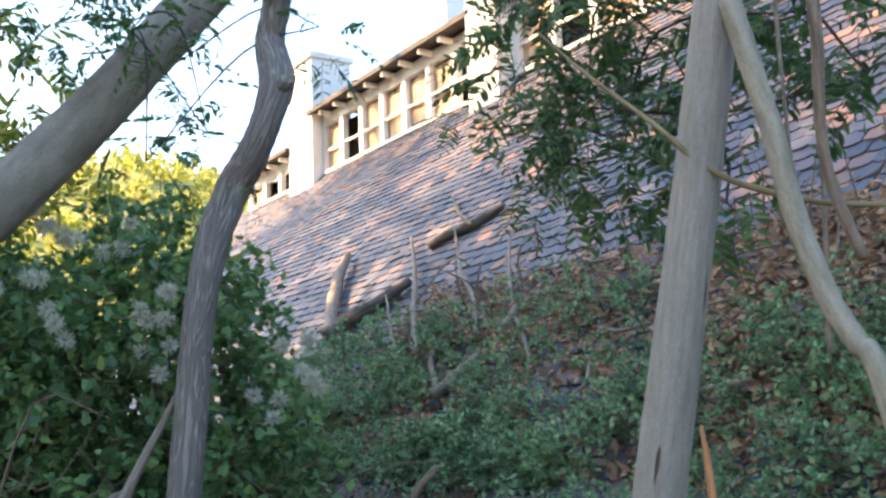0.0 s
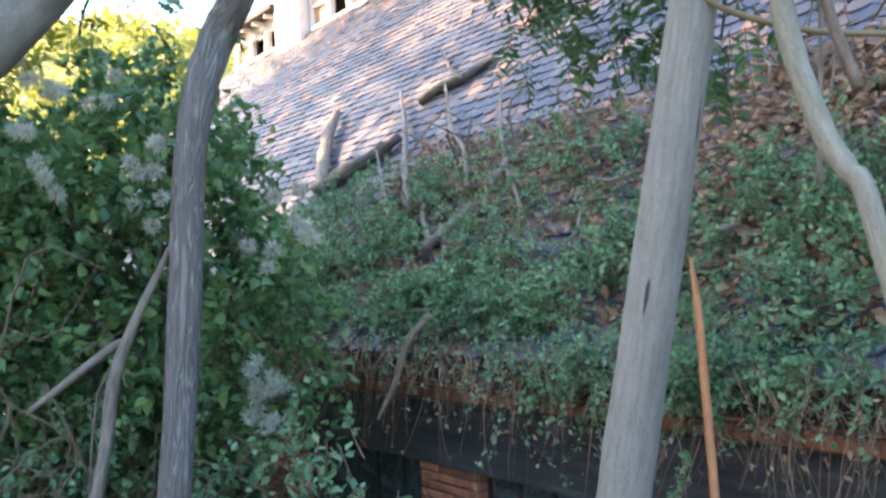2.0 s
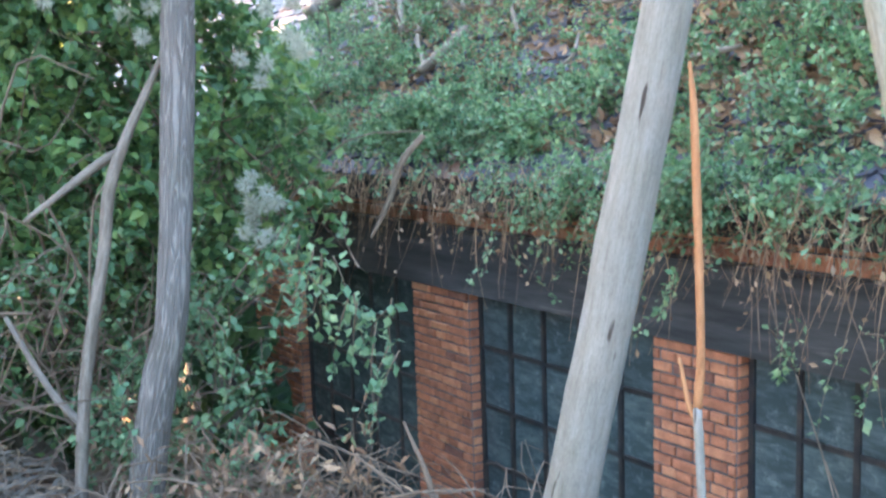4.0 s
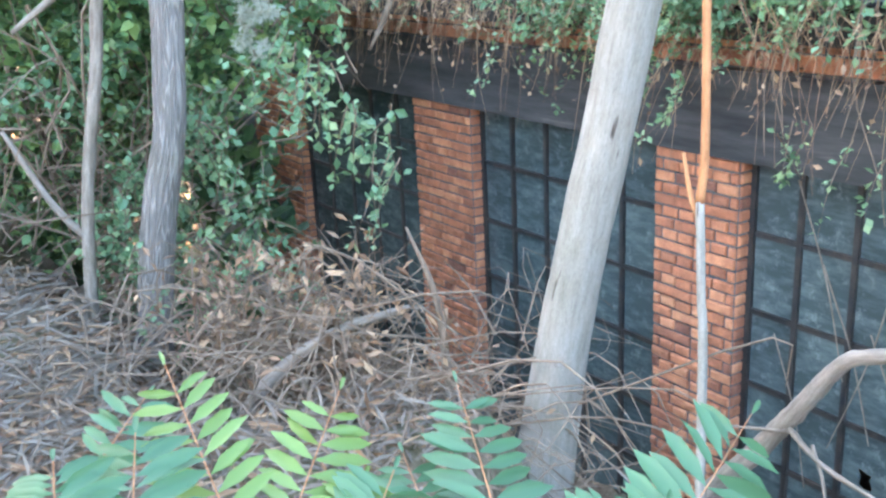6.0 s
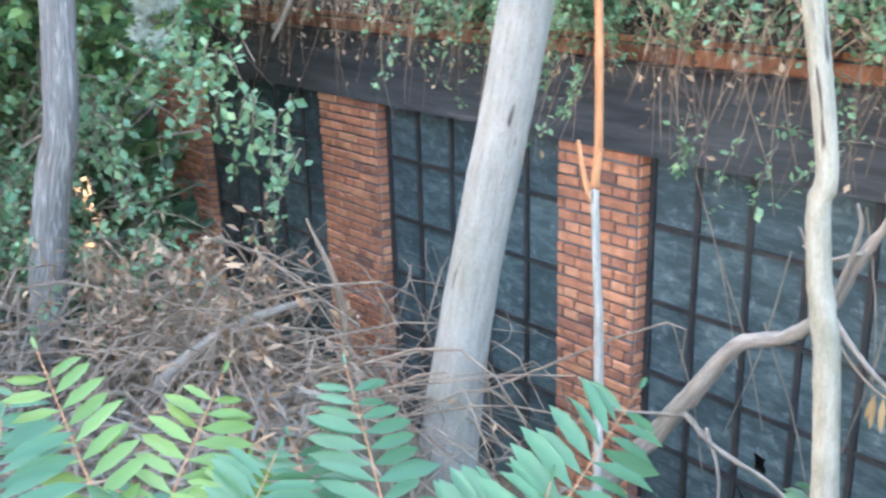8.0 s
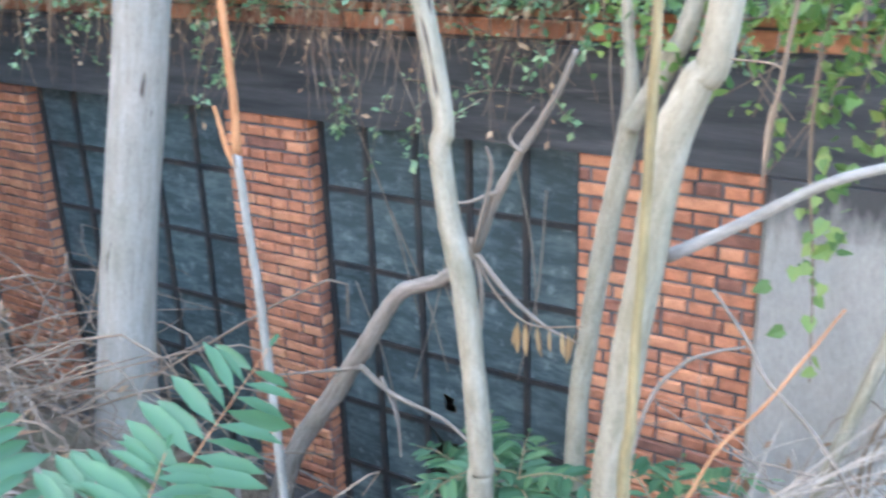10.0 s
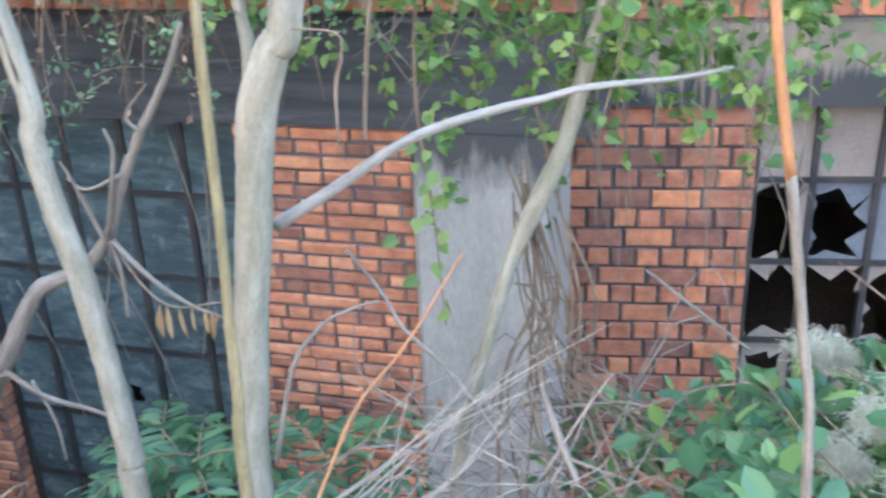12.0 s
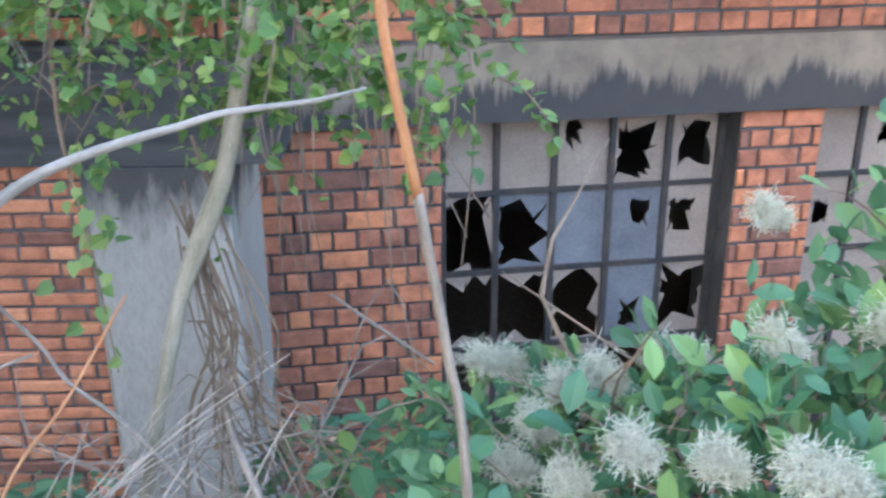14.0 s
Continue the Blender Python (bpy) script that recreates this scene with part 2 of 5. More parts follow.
# grey: a reflection in the panes, painted as their colour
M_PANE_GREY = surface("grey_reflection_glass", [(0.3, (0.102, 0.108, 0.120)), (0.7, (0.162, 0.168, 0.180))], 3, rough=0.25, strength=0.05)


def tile_mat():
    m, nt, b = mat("roof_tile")
    g, oi = nt.nodes.new("ShaderNodeNewGeometry"), nt.nodes.new("ShaderNodeObjectInfo")
    add = nt.nodes.new("ShaderNodeMath")
    add.operation = "ADD"
    nt.links.new(g.outputs["Random Per Island"], add.inputs[0])
    nt.links.new(oi.outputs["Random"], add.inputs[1])
    fr = nt.nodes.new("ShaderNodeMath")
    fr.operation = "FRACT"
    nt.links.new(add.outputs[0], fr.inputs[0])
    c = ramp(nt, fr.outputs[0], [(0, (0.034, 0.042, 0.064)), (0.62, (0.060, 0.069, 0.099)), (0.82, (0.110, 0.086, 0.086)), (1, (0.21, 0.12, 0.085))])
    v = wcoords(nt)
    n, f = noise_tex(nt, v, 1.1, 5), noise_tex(nt, v, 45, 6, 0.7)
    c = mixc(nt, 0.6, c, ramp(nt, n, [(0.3, (0.36, 0.37, 0.42)), (0.7, (0.60, 0.56, 0.52))]), "OVERLAY")
    c = mixc(nt, 0.4, c, ramp(nt, f, [(0.3, (0.3, 0.3, 0.3)), (0.7, (0.7, 0.7, 0.7))]), "OVERLAY")
    nt.links.new(c, b.inputs["Base Color"])
    b.inputs["Roughness"].default_value = 0.62
    bump(nt, b, f, 0.4, 0.004)
    return m


M_TILE = tile_mat()


def ground_mat():
    m, nt, b = mat("litter_ground")
    v = wcoords(nt)
    big, fine = noise_tex(nt, v, 1.4, 6), noise_tex(nt, v, 38, 8, 0.75)
    c = ramp(nt, fine, [(0.3, (0.06, 0.042, 0.028)), (0.5, (0.20, 0.145, 0.095)), (0.72, (0.36, 0.285, 0.21))])
    c = mixc(nt, ramp(nt, big, [(0.5, (0, 0, 0)), (0.68, (0.7, 0.7, 0.7))]), c, (0.10, 0.13, 0.05))
    far = nt.nodes.new("ShaderNodeSeparateXYZ")
    nt.links.new(v, far.inputs[0])
    # far hillside grass, its sunlight painted into the yellow tone
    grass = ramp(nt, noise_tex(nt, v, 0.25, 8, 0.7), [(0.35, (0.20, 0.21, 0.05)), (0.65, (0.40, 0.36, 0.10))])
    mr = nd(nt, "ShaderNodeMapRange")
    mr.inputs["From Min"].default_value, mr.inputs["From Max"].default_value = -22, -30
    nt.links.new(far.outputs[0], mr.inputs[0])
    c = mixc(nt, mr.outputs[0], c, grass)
    nt.links.new(c, b.inputs["Base Color"])
    b.inputs["Roughness"].default_value = 0.95
    bump(nt, b, fine, 0.8, 0.03)
    return m


M_GROUND = ground_mat()


# ------------------------------------------------------------ mesh helpers
class Mesh:
    def __init__(self):
        self.v, self.f, self.n, self.g = [], [], 0, []

    def add(self, vs, fs, grain=None):
        """grain: for each vertex a place round and along the limb, for its bark."""
        vs = np.asarray(vs, float)
        self.v.append(vs)
        if grain is not None:
            self.g.append((self.n, grain))
        self.f.extend([tuple(i + self.n for i in f) for f in fs])
        self.n += len(vs)
        return self

    def box(self, x0, x1, y0, y1, z0, z1):
        vs = [(x, y, z) for z in (z0, z1) for y in (y0, y1) for x in (x0, x1)]
        return self.add(vs, [(0, 2, 3, 1), (4, 5, 7, 6), (0, 1, 5, 4), (2, 6, 7, 3), (0, 4, 6, 2), (1, 3, 7, 5)])

    def data(self, name, material, smooth=False):
        me = bpy.data.meshes.new(name)
        me.from_pydata(np.concatenate(self.v).tolist() if self.v else [], [], self.f)
        me.materials.append(material)
        if self.g:
            g = np.zeros((self.n, 3), np.float32)
            for k, rows in self.g:
                g[k:k + len(rows)] = rows
            me.attributes.new("grain", "FLOAT_VECTOR", "POINT").data.foreach_set("vector", g.ravel())
        if smooth:
            me.shade_smooth()
        return me


def part(name, mesh, material, parent=None, label="", smooth=False, kind=""):
    """One mesh object under a thing or a part."""
    if not kind and name in ("leaves", "stems", "twigs", "thorn_twigs", "dead_leaves", "dead_twigs", "dead_shoots", "crown", "seed_heads"):
        kind = "stuff"
    ob = new(name, mesh if isinstance(mesh, bpy.types.Mesh) else mesh.data(name, material, smooth))
    ob.parent = parent
    return tagged(ob, label, kind=kind)


def thing(name, label, category, group="", kind="", at=(0, 0, 0)):
    ob = new(name)
    ob.location = at
    ob.empty_display_size = 0.1
    return tagged(ob, label, category, group, kind)


def spline(pts, per=6):
    """Smooth curve through the given rows of x, y, z, radius."""
    p = np.asarray(pts, float)
    q = np.vstack([2 * p[0] - p[1], p, 2 * p[-1] - p[-2]])
    out = []
    for i in range(len(p) - 1):
        a, b, c, d = q[i], q[i + 1], q[i + 2], q[i + 3]
        for s in np.arange(per) / per:
            out.append(0.5 * (2 * b + (c - a) * s + (2 * a - 5 * b + 4 * c - d) * s * s + (3 * b - a - 3 * c + d) * s ** 3))
    out.append(p[-1])
    return np.array(out)


def tube(mesh, pts, sides=7, per=5, rough=0.0, rng=None):
    """A tapered, slightly uneven limb."""
    c = spline(pts, per) if len(pts) > 1 else np.array(pts)
    d = np.gradient(c[:, :3], axis=0)
    d /= np.linalg.norm(d, axis=1)[:, None] + 1e-9
    ref = np.array((0.31, 0.95, 0.05)) if abs(d[0] @ np.array((0.31, 0.95, 0.05))) < 0.9 else np.array((1.0, 0, 0))
    vs = []
    for k in range(len(c)):
        u = ref - d[k] * (ref @ d[k])
        u /= np.linalg.norm(u)
        ref = u
        w = np.cross(d[k], u)
        a = np.arange(sides) * 2 * np.pi / sides
        r = max(c[k, 3], 0.0008) * (1 + (rough * rng.normal(size=sides) if rough else 0))
        vs.append(c[k, :3] + np.outer(np.cos(a) * r, u) + np.outer(np.sin(a) * r, w))
    vs = np.concatenate(vs)
    n = len(c)
    run = np.concatenate([[0.0], np.cumsum(np.linalg.norm(np.diff(c[:, :3], axis=0), axis=1))]) + c[0, 0] * 3.7
    a = np.arange(sides) * 2 * np.pi / sides
    wide = c[:, 3].max()
    grain = np.stack([np.tile(np.cos(a) * wide, n), np.tile(np.sin(a) * wide, n), np.repeat(run, sides)], 1)
    fs = [(k * sides + j, k * sides + (j + 1) % sides, (k + 1) * sides + (j + 1) % sides, (k + 1) * sides + j) for k in range(n - 1) for j in range(sides)]
    fs += [tuple(range(sides))[::-1], tuple((n - 1) * sides + j for j in range(sides))]
    mesh.add(vs, fs, grain)
    return c


def unit(v):
    v = np.asarray(v, float)
    return v / (np.linalg.norm(v) + 1e-9)


LEAF = np.array([(0, 0, 0), (0.34, 0.20, 0.05), (0.72, 0.17, 0.05), (1, 0, -0.04), (0.72, -0.17, 0.05), (0.34, -0.20, 0.05), (0.36, 0, 0), (0.72, 0, 0)])
LEAF_F = [(0, 6, 1), (1, 6, 7, 2), (2, 7, 3), (0, 5, 6), (5, 4, 7, 6), (4, 3, 7)]
HEART = np.array([(0, 0, 0), (-0.08, 0.26, 0.04), (0.30, 0.42, 0.07), (0.70, 0.22, 0.03), (1, 0, -0.06), (0.70, -0.22, 0.03), (0.30, -0.42, 0.07), (-0.08, -0.26, 0.04), (0.4, 0, -0.02)])
HEART_F = [(0, 8, 2, 1), (8, 4, 3, 2), (0, 7, 6, 8), (8, 6, 5, 4)]
SMALL = np.array([(0, 0, 0), (0.5, 0.27, 0.06), (1, 0, -0.03), (0.5, -0.27, 0.06)])
SMALL_F = [(0, 2, 1), (0, 3, 2)]


def leaf(mesh, at, way, up, size, shape=SMALL, faces=SMALL_F, width=1.0):
    x = unit(way)
    y = np.cross(unit(up), x)
    y = unit(y) if np.linalg.norm(y) > 1e-3 else unit(np.cross((0.3, 0.2, 0.9), x))
    z = np.cross(x, y)
    mesh.add(np.asarray(at) + size * (np.outer(shape[:, 0], x) + np.outer(shape[:, 1] * width, y) + np.outer(shape[:, 2], z)), faces)


def sprays(leaves, stems, rng, at, way, length, count, size, droop=0.25, shape=SMALL, faces=SMALL_F, spread=0.9, radius=0.004, width=1.0):
    """A leafy shoot: a bent stem with leaves along it."""
    at, way = np.asarray(at, float), unit(way)
    side = unit(rng.normal(size=3))
    pts = []
    for s in (0, 0.35, 0.7, 1.0):
        pts.append((*(at + way * length * s + side * length * 0.12 * math.sin(3 * s) - np.array((0, 0, droop * length * s * s))), radius * (1.1 - s)))
    c = tube(stems, pts, 4, 2) if stems is not None else spline(pts, 2)
    k, f = rng.integers(1, len(c), count), rng.random(count)[:, None]
    x = way * 0.5 + spread * rng.normal(size=(count, 3))
    x /= np.linalg.norm(x, axis=1)[:, None] + 1e-9
    p = c[k - 1, :3] * (1 - f) + c[k, :3] * f + x * size * 0.25
    y = np.cross(np.array((0, 0, 1.0)) + 0.55 * rng.normal(size=(count, 3)), x)
    y /= np.linalg.norm(y, axis=1)[:, None] + 1e-9
    z = np.cross(x, y)
    ln = size * rng.uniform(0.6, 1.25, count)[:, None, None]
    q = len(shape)
    v = p[:, None] + ln * (shape[None, :, 0:1] * x[:, None] + width * shape[None, :, 1:2] * y[:, None] + shape[None, :, 2:3] * z[:, None])
    leaves.add(v.reshape(-1, 3), [tuple(j + i * q for j in face) for i in range(count) for face in faces])


def pinnate(leaves, stems, rng, at, way, length, pairs, size, droop=0.25, width=0.85, up=(0, 0, 1), radius=0.004):
    """A compound leaf: a rachis with paired leaflets and one at its tip."""
    at, way, up = np.asarray(at, float), unit(way), np.asarray(up, float)
    side = unit(np.cross(way, up))
    pts = [(*(at + way * length * s + up * (-droop * length * s * s)), radius * (1.05 - 0.7 * s)) for s in (0, 0.33, 0.66, 1.0)]
    c = tube(stems, pts, 5, 4)
    for i in range(pairs):
        s = 0.14 + 0.84 * i / pairs
        k = int(s * (len(c) - 1))
        p, d = c[k, :3], unit(c[min(k + 1, len(c) - 1), :3] - c[max(k - 1, 0), :3])
        k2 = 0.45 + 0.65 * math.sin(math.pi * min(1, 0.10 + 0.85 * s))
        for sg in (-1, 1):
            w = unit(sg * side + 0.55 * d + 0.09 * rng.normal(size=3) - 0.12 * up)
            leaf(leaves, p, w, up + 0.22 * rng.normal(size=3), size * k2 * rng.uniform(0.88, 1.1), LEAF, LEAF_F, width)
    leaf(leaves, c[-1, :3], unit(c[-1, :3] - c[-3, :3]), up, size * 0.55, LEAF, LEAF_F, width * 0.7)


def in_blob(rng, n, blobs):
    """Points in the outer shells of ellipsoids (x, y, z, rx, ry, rz)."""
    b = np.array(blobs)
    vol = b[:, 3] * b[:, 4] * b[:, 5]
    pick = rng.choice(len(b), n, p=vol / vol.sum())
    d = rng.normal(size=(n, 3))
    d /= np.linalg.norm(d, axis=1)[:, None]
    r = rng.uniform(0.62, 1.06, n) ** 0.7
    return b[pick, :3] + d * b[pick, 3:] * r[:, None], d


def twigs(mesh, rng, n, centre, spread, length, radius=0.005, way=None, sag=0.2, sides=4):
    for _ in range(n):
        p = np.asarray(centre) + np.asarray(spread) * rng.uniform(-1, 1, 3)
        d = unit(rng.normal(size=3) * (1, 1, 0.35) + (np.asarray(way) if way is not None else 0))
        ln = length * rng.uniform(0.5, 1.3)
        b = rng.normal(size=3) * 0.18 * ln
        r = radius * rng.uniform(0.5, 1.4)
        tube(mesh, [(*p, r), (*(p + d * ln * 0.5 + b), r * 0.8), (*(p + d * ln - np.array((0, 0, sag * ln))), r * 0.35)], sides, 3)


# ------------------------------------------------------------ ground
def smooth01(s):
    s = np.clip(s, 0, 1)
    return s * s * (3 - 2 * s)


def ground_z(x, y):
    edge = 2.12 + 0.83 * math.exp(-((x - 0.95) / 0.45) ** 2)
    near = 0.52 - 1.75 * smooth01((y - edge) / 1.7) + 0.05 * math.sin(2.3 * x + 1.7 * y) + 0.03 * math.sin(5.1 * x - 3.3 * y)
    # unseen rise behind the camera, added for shade
    bank = 0.30 * max(0.0, -y - 1.0) * smooth01((-y - 1) / 6.0)
    hill = 34 * smooth01((-x - 34) / 80.0) * smooth01((y + 40) / 70.0)
    return near + min(bank, 9.0) + hill


def grid_axis(lo, hi, fine_lo, fine_hi, fine, coarse):
    return np.unique(np.round(np.concatenate([np.linspace(lo, fine_lo, coarse), np.arange(fine_lo, fine_hi, fine), np.linspace(fine_hi, hi, coarse)]), 3))


def build_ground():
    xs, ys = grid_axis(-400, 400, -4, 8, 0.15, 45), grid_axis(-400, 400, -1, 6, 0.12, 45)
    vs = [(x, y, ground_z(x, y)) for y in ys for x in xs]
    w = len(xs)
    fs = [(j * w + i, j * w + i + 1, (j + 1) * w + i + 1, (j + 1) * w + i) for j in range(len(ys) - 1) for i in range(w - 1)]
    g = part("ground", Mesh().add(vs, fs), M_GROUND, None, "sloping earth covered with dry twigs and leaf litter", True, "structure")
    tagged(g, category="ground")


build_ground()

# ------------------------------------------------------------ building: sizes
TOP = 1.0            # underside of the concrete beams
BEAM = 1.41          # top of the beams
FOOT = -1.25
FRONT, GLASS = 5.0, 5.09
COURSE, LONG, HALF = 0.0595, 0.218, 0.109
PIERS = [(-4.95, -4.05), (-2.225, -1.575), (0.005, 0.525), (1.915, 2.645)]
BEND = pose(3.26, 5.62, 0, 0, 0, 8.0)   # the wall past the pilaster: x along it, y into it
R_COURSE, R_TOP, R_BEAM = 0.0901, 0.945, 1.275
R_WALL, R_PIER = (-0.20, 0.648), (1.969, 2.365)


def brick_mesh(name, long, high, deep, material):
    b = 0.006
    o = [(0, 0), (long, 0), (long, high), (0, high)]
    i = [(b, b), (long - b, b), (long - b, high - b), (b, high - b)]
    vs = [(x, deep, z) for x, z in o] + [(x, b, z) for x, z in o] + [(x, 0, z) for x, z in i]
    fs = [(8, 9, 10, 11)] + [(4 + k, 4 + (k + 1) % 4, 8 + (k + 1) % 4, 8 + k) for k in range(4)] + [(k, (k + 1) % 4, 4 + (k + 1) % 4, 4 + k) for k in range(4)]
    return Mesh().add(vs, fs).data(name, material)


BRICKS = {}


def lay(parent, x0, x1, z_top, rows, course, material, rng, front=0.0, matrix=Matrix.Identity(4), joint=0.012, header=0.5):
    """Courses of single bricks from z_top down, headers and stretchers by turns."""
    wide = x1 - x0
    for r in range(rows):
        stretch = r % 2 == 0
        step = LONG if stretch else HALF
        n = max(1, round(wide / step))
        step = wide / n
        x = x0
        cuts = [step] * n
        if n > 1 and (stretch and r % 4 == 2 or not stretch):
            cuts = [step / 2] + [step] * (n - 1) + [step / 2]
        for c in cuts:
            key = (round(c, 3), course, material.name)
            if key not in BRICKS:
                BRICKS[key] = brick_mesh("brick", c - joint, course - joint, 0.09, material)
            ob = new("brick", BRICKS[key])
            ob.parent = parent
            z = z_top - (r + 1) * course + joint * 0.5
            ob.matrix_local = matrix @ pose(x + joint / 2 + rng.uniform(-.002, .002), front - 0.012 + rng.uniform(-.005, .004), z + rng.uniform(-.002, .002), rng.uniform(-.8, .8), rng.uniform(-.5, .5), rng.uniform(-.8, .8))
            x += c


def build_shell():
    rng = np.random.default_rng(3)
    w = thing("wall_1", "red brick piers in dark mortar between steel windows", "brick wall", kind="structure")
    core = Mesh()
    for a, b in PIERS:
        core.box(a + 0.004, b - 0.004, FRONT + 0.004, FRONT + 0.36, FOOT - 0.6, TOP)
    core.box(-18.3, PIERS[0][0], FRONT + 0.004, FRONT + 0.36, FOOT - 0.6, TOP)
    for a, b in zip(PIERS[:-1], PIERS[1:]):
        core.box(a[1], b[0], FRONT + 0.02, FRONT + 0.34, FOOT - 0.6, FOOT)
    part("mortar", core, M_MORTAR_GREY, w)
    p = thing("wall_2", "sooty red brick wall with thick joints beside a broken window", "brick wall", kind="structure")
    core = Mesh()
    for a, b in (R_WALL, R_PIER, (3.75, 10.0)):
        core.box(a + 0.004 - (0.1 if a < 0 else 0), b - 0.004, 0.004, 0.34, FOOT - 0.6, R_TOP)
    core.box(R_WALL[1], R_PIER[0], 0.02, 0.32, FOOT - 0.6, FOOT + 0.1)
    core.box(R_PIER[1], 3.75, 0.02, 0.32, FOOT - 0.6, FOOT + 0.1)
    m = part("mortar", core, M_MORTAR, p)
    m.matrix_local = BEND
    b = thing("wall_3", "band of red bricks above the concrete beam under the eaves", "brick wall", kind="structure")
    core = Mesh().box(-18.3, 3.3, FRONT + 0.03, FRONT + 0.36, BEAM + 0.002, 2.0)
    part("mortar", core, M_MORTAR, b)
    core = Mesh().box(0.0, 10, 0.03, 0.34, R_BEAM + 0.002, 2.3)
    m = part("mortar", core, M_MORTAR, b)
    m.matrix_local = BEND
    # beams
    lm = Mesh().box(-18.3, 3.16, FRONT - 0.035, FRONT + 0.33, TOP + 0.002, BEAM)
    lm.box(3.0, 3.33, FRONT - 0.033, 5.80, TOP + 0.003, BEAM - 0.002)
    tagged(part("beam_1", lm, M_LINTEL, None, "near-black concrete beam over the windows", kind="structure"), category="beam")
    lm = Mesh().box(-0.08, 10, -0.05, 0.33, R_TOP + 0.002, R_BEAM)
    o = tagged(part("beam_2", lm, M_BEAM, None, "weathered beige concrete beam with black drip stains", kind="structure"), category="beam")
    o.matrix_world = BEND
    # pilaster, with a chamfered front
    pm = Mesh()
    x0, x1, y0, y1, z0, z1, c = 2.648, 3.15, 4.945, 6.0, FOOT - 0.6, 0.998, 0.02
    ring = [(x0, y1), (x0, y0 + c), (x0 + c, y0), (x1 - c, y0), (x1, y0 + c), (x1, y1)]
    pm.add([(x, y, z) for z in (z0, z1) for x, y in ring], [tuple(range(6))[::-1], tuple(range(6, 12))] + [(i, (i + 1) % 6, 6 + (i + 1) % 6, 6 + i) for i in range(6)])
    tagged(part("pilaster", pm, M_CONC, None, "smooth pale grey concrete pilaster against the brick wall", kind="structure"), category="pilaster")
    # closed inside by added plain surfaces, dark so that windows show shade
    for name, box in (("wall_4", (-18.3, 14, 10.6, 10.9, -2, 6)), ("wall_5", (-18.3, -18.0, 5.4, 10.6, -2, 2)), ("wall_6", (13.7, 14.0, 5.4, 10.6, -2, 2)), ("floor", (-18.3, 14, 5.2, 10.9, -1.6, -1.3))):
        o = part(name, Mesh().box(*box), M_INSIDE, None, "plain added surface, coloured dark for the shaded inside of the building", kind="structure")
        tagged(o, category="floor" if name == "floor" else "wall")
    tagged(part("ceiling", Mesh().box(-18.3, 14, 5.35, 10.6, 2.02, 2.15), M_INSIDE, None, "plain added ceiling, coloured dark for the shaded inside of the building", kind="structure"), category="ceiling")
    return w, p, b


def beam_mat():
    m, nt, b = mat("concrete_stained")
    v = wcoords(nt)
    base = ramp(nt, noise_tex(nt, v, 4, 6), [(0.3, (0.145, 0.114, 0.082)), (0.7, (0.245, 0.198, 0.146))])
    # black runs that end at uneven heights, and blotches higher up
    edge = noise_tex(nt, wcoords(nt, (1, 1, 0.10)), 4.2, 6, 0.78)
    blot = noise_tex(nt, v, 9, 5, 0.7)
    sep = nt.nodes.new("ShaderNodeSeparateXYZ")
    nt.links.new(v, sep.inputs[0])
    mr = nd(nt, "ShaderNodeMapRange")
    for k, val in (("From Min", 1.26), ("From Max", 0.97), ("To Min", -0.24), ("To Max", 0.20)):
        mr.inputs[k].default_value = val
    nt.links.new(sep.outputs[2], mr.inputs[0])
    ad = nt.nodes.new("ShaderNodeMath")
    ad.operation = "ADD"
    nt.links.new(edge, ad.inputs[0])
    nt.links.new(mr.outputs[0], ad.inputs[1])
    c = mixc(nt, ramp(nt, blot, [(0.45, (0, 0, 0)), (0.8, (0.55, 0.55, 0.55))]), base, (0.07, 0.062, 0.055))
    c = mixc(nt, ramp(nt, ad.outputs[0], [(0.48, (0, 0, 0)), (0.58, (0.90, 0.90, 0.90))]), c, (0.030, 0.031, 0.033))
    nt.links.new(c, b.inputs["Base Color"])
    b.inputs["Roughness"].default_value = 0.9
    bump(nt, b, noise_tex(nt, v, 60, 6, 0.7), 0.4, 0.005)
    return m


M_BEAM = beam_mat()
WALL_1, WALL_2, WALL_3 = build_shell()

# ------------------------------------------------------------ windows
ROWS_Z = [TOP, 0.645, 0.26, -0.12, -0.50, -0.88, FOOT]
ROWS_R = [R_TOP, 0.578, 0.195, -0.198, -0.59, FOOT]


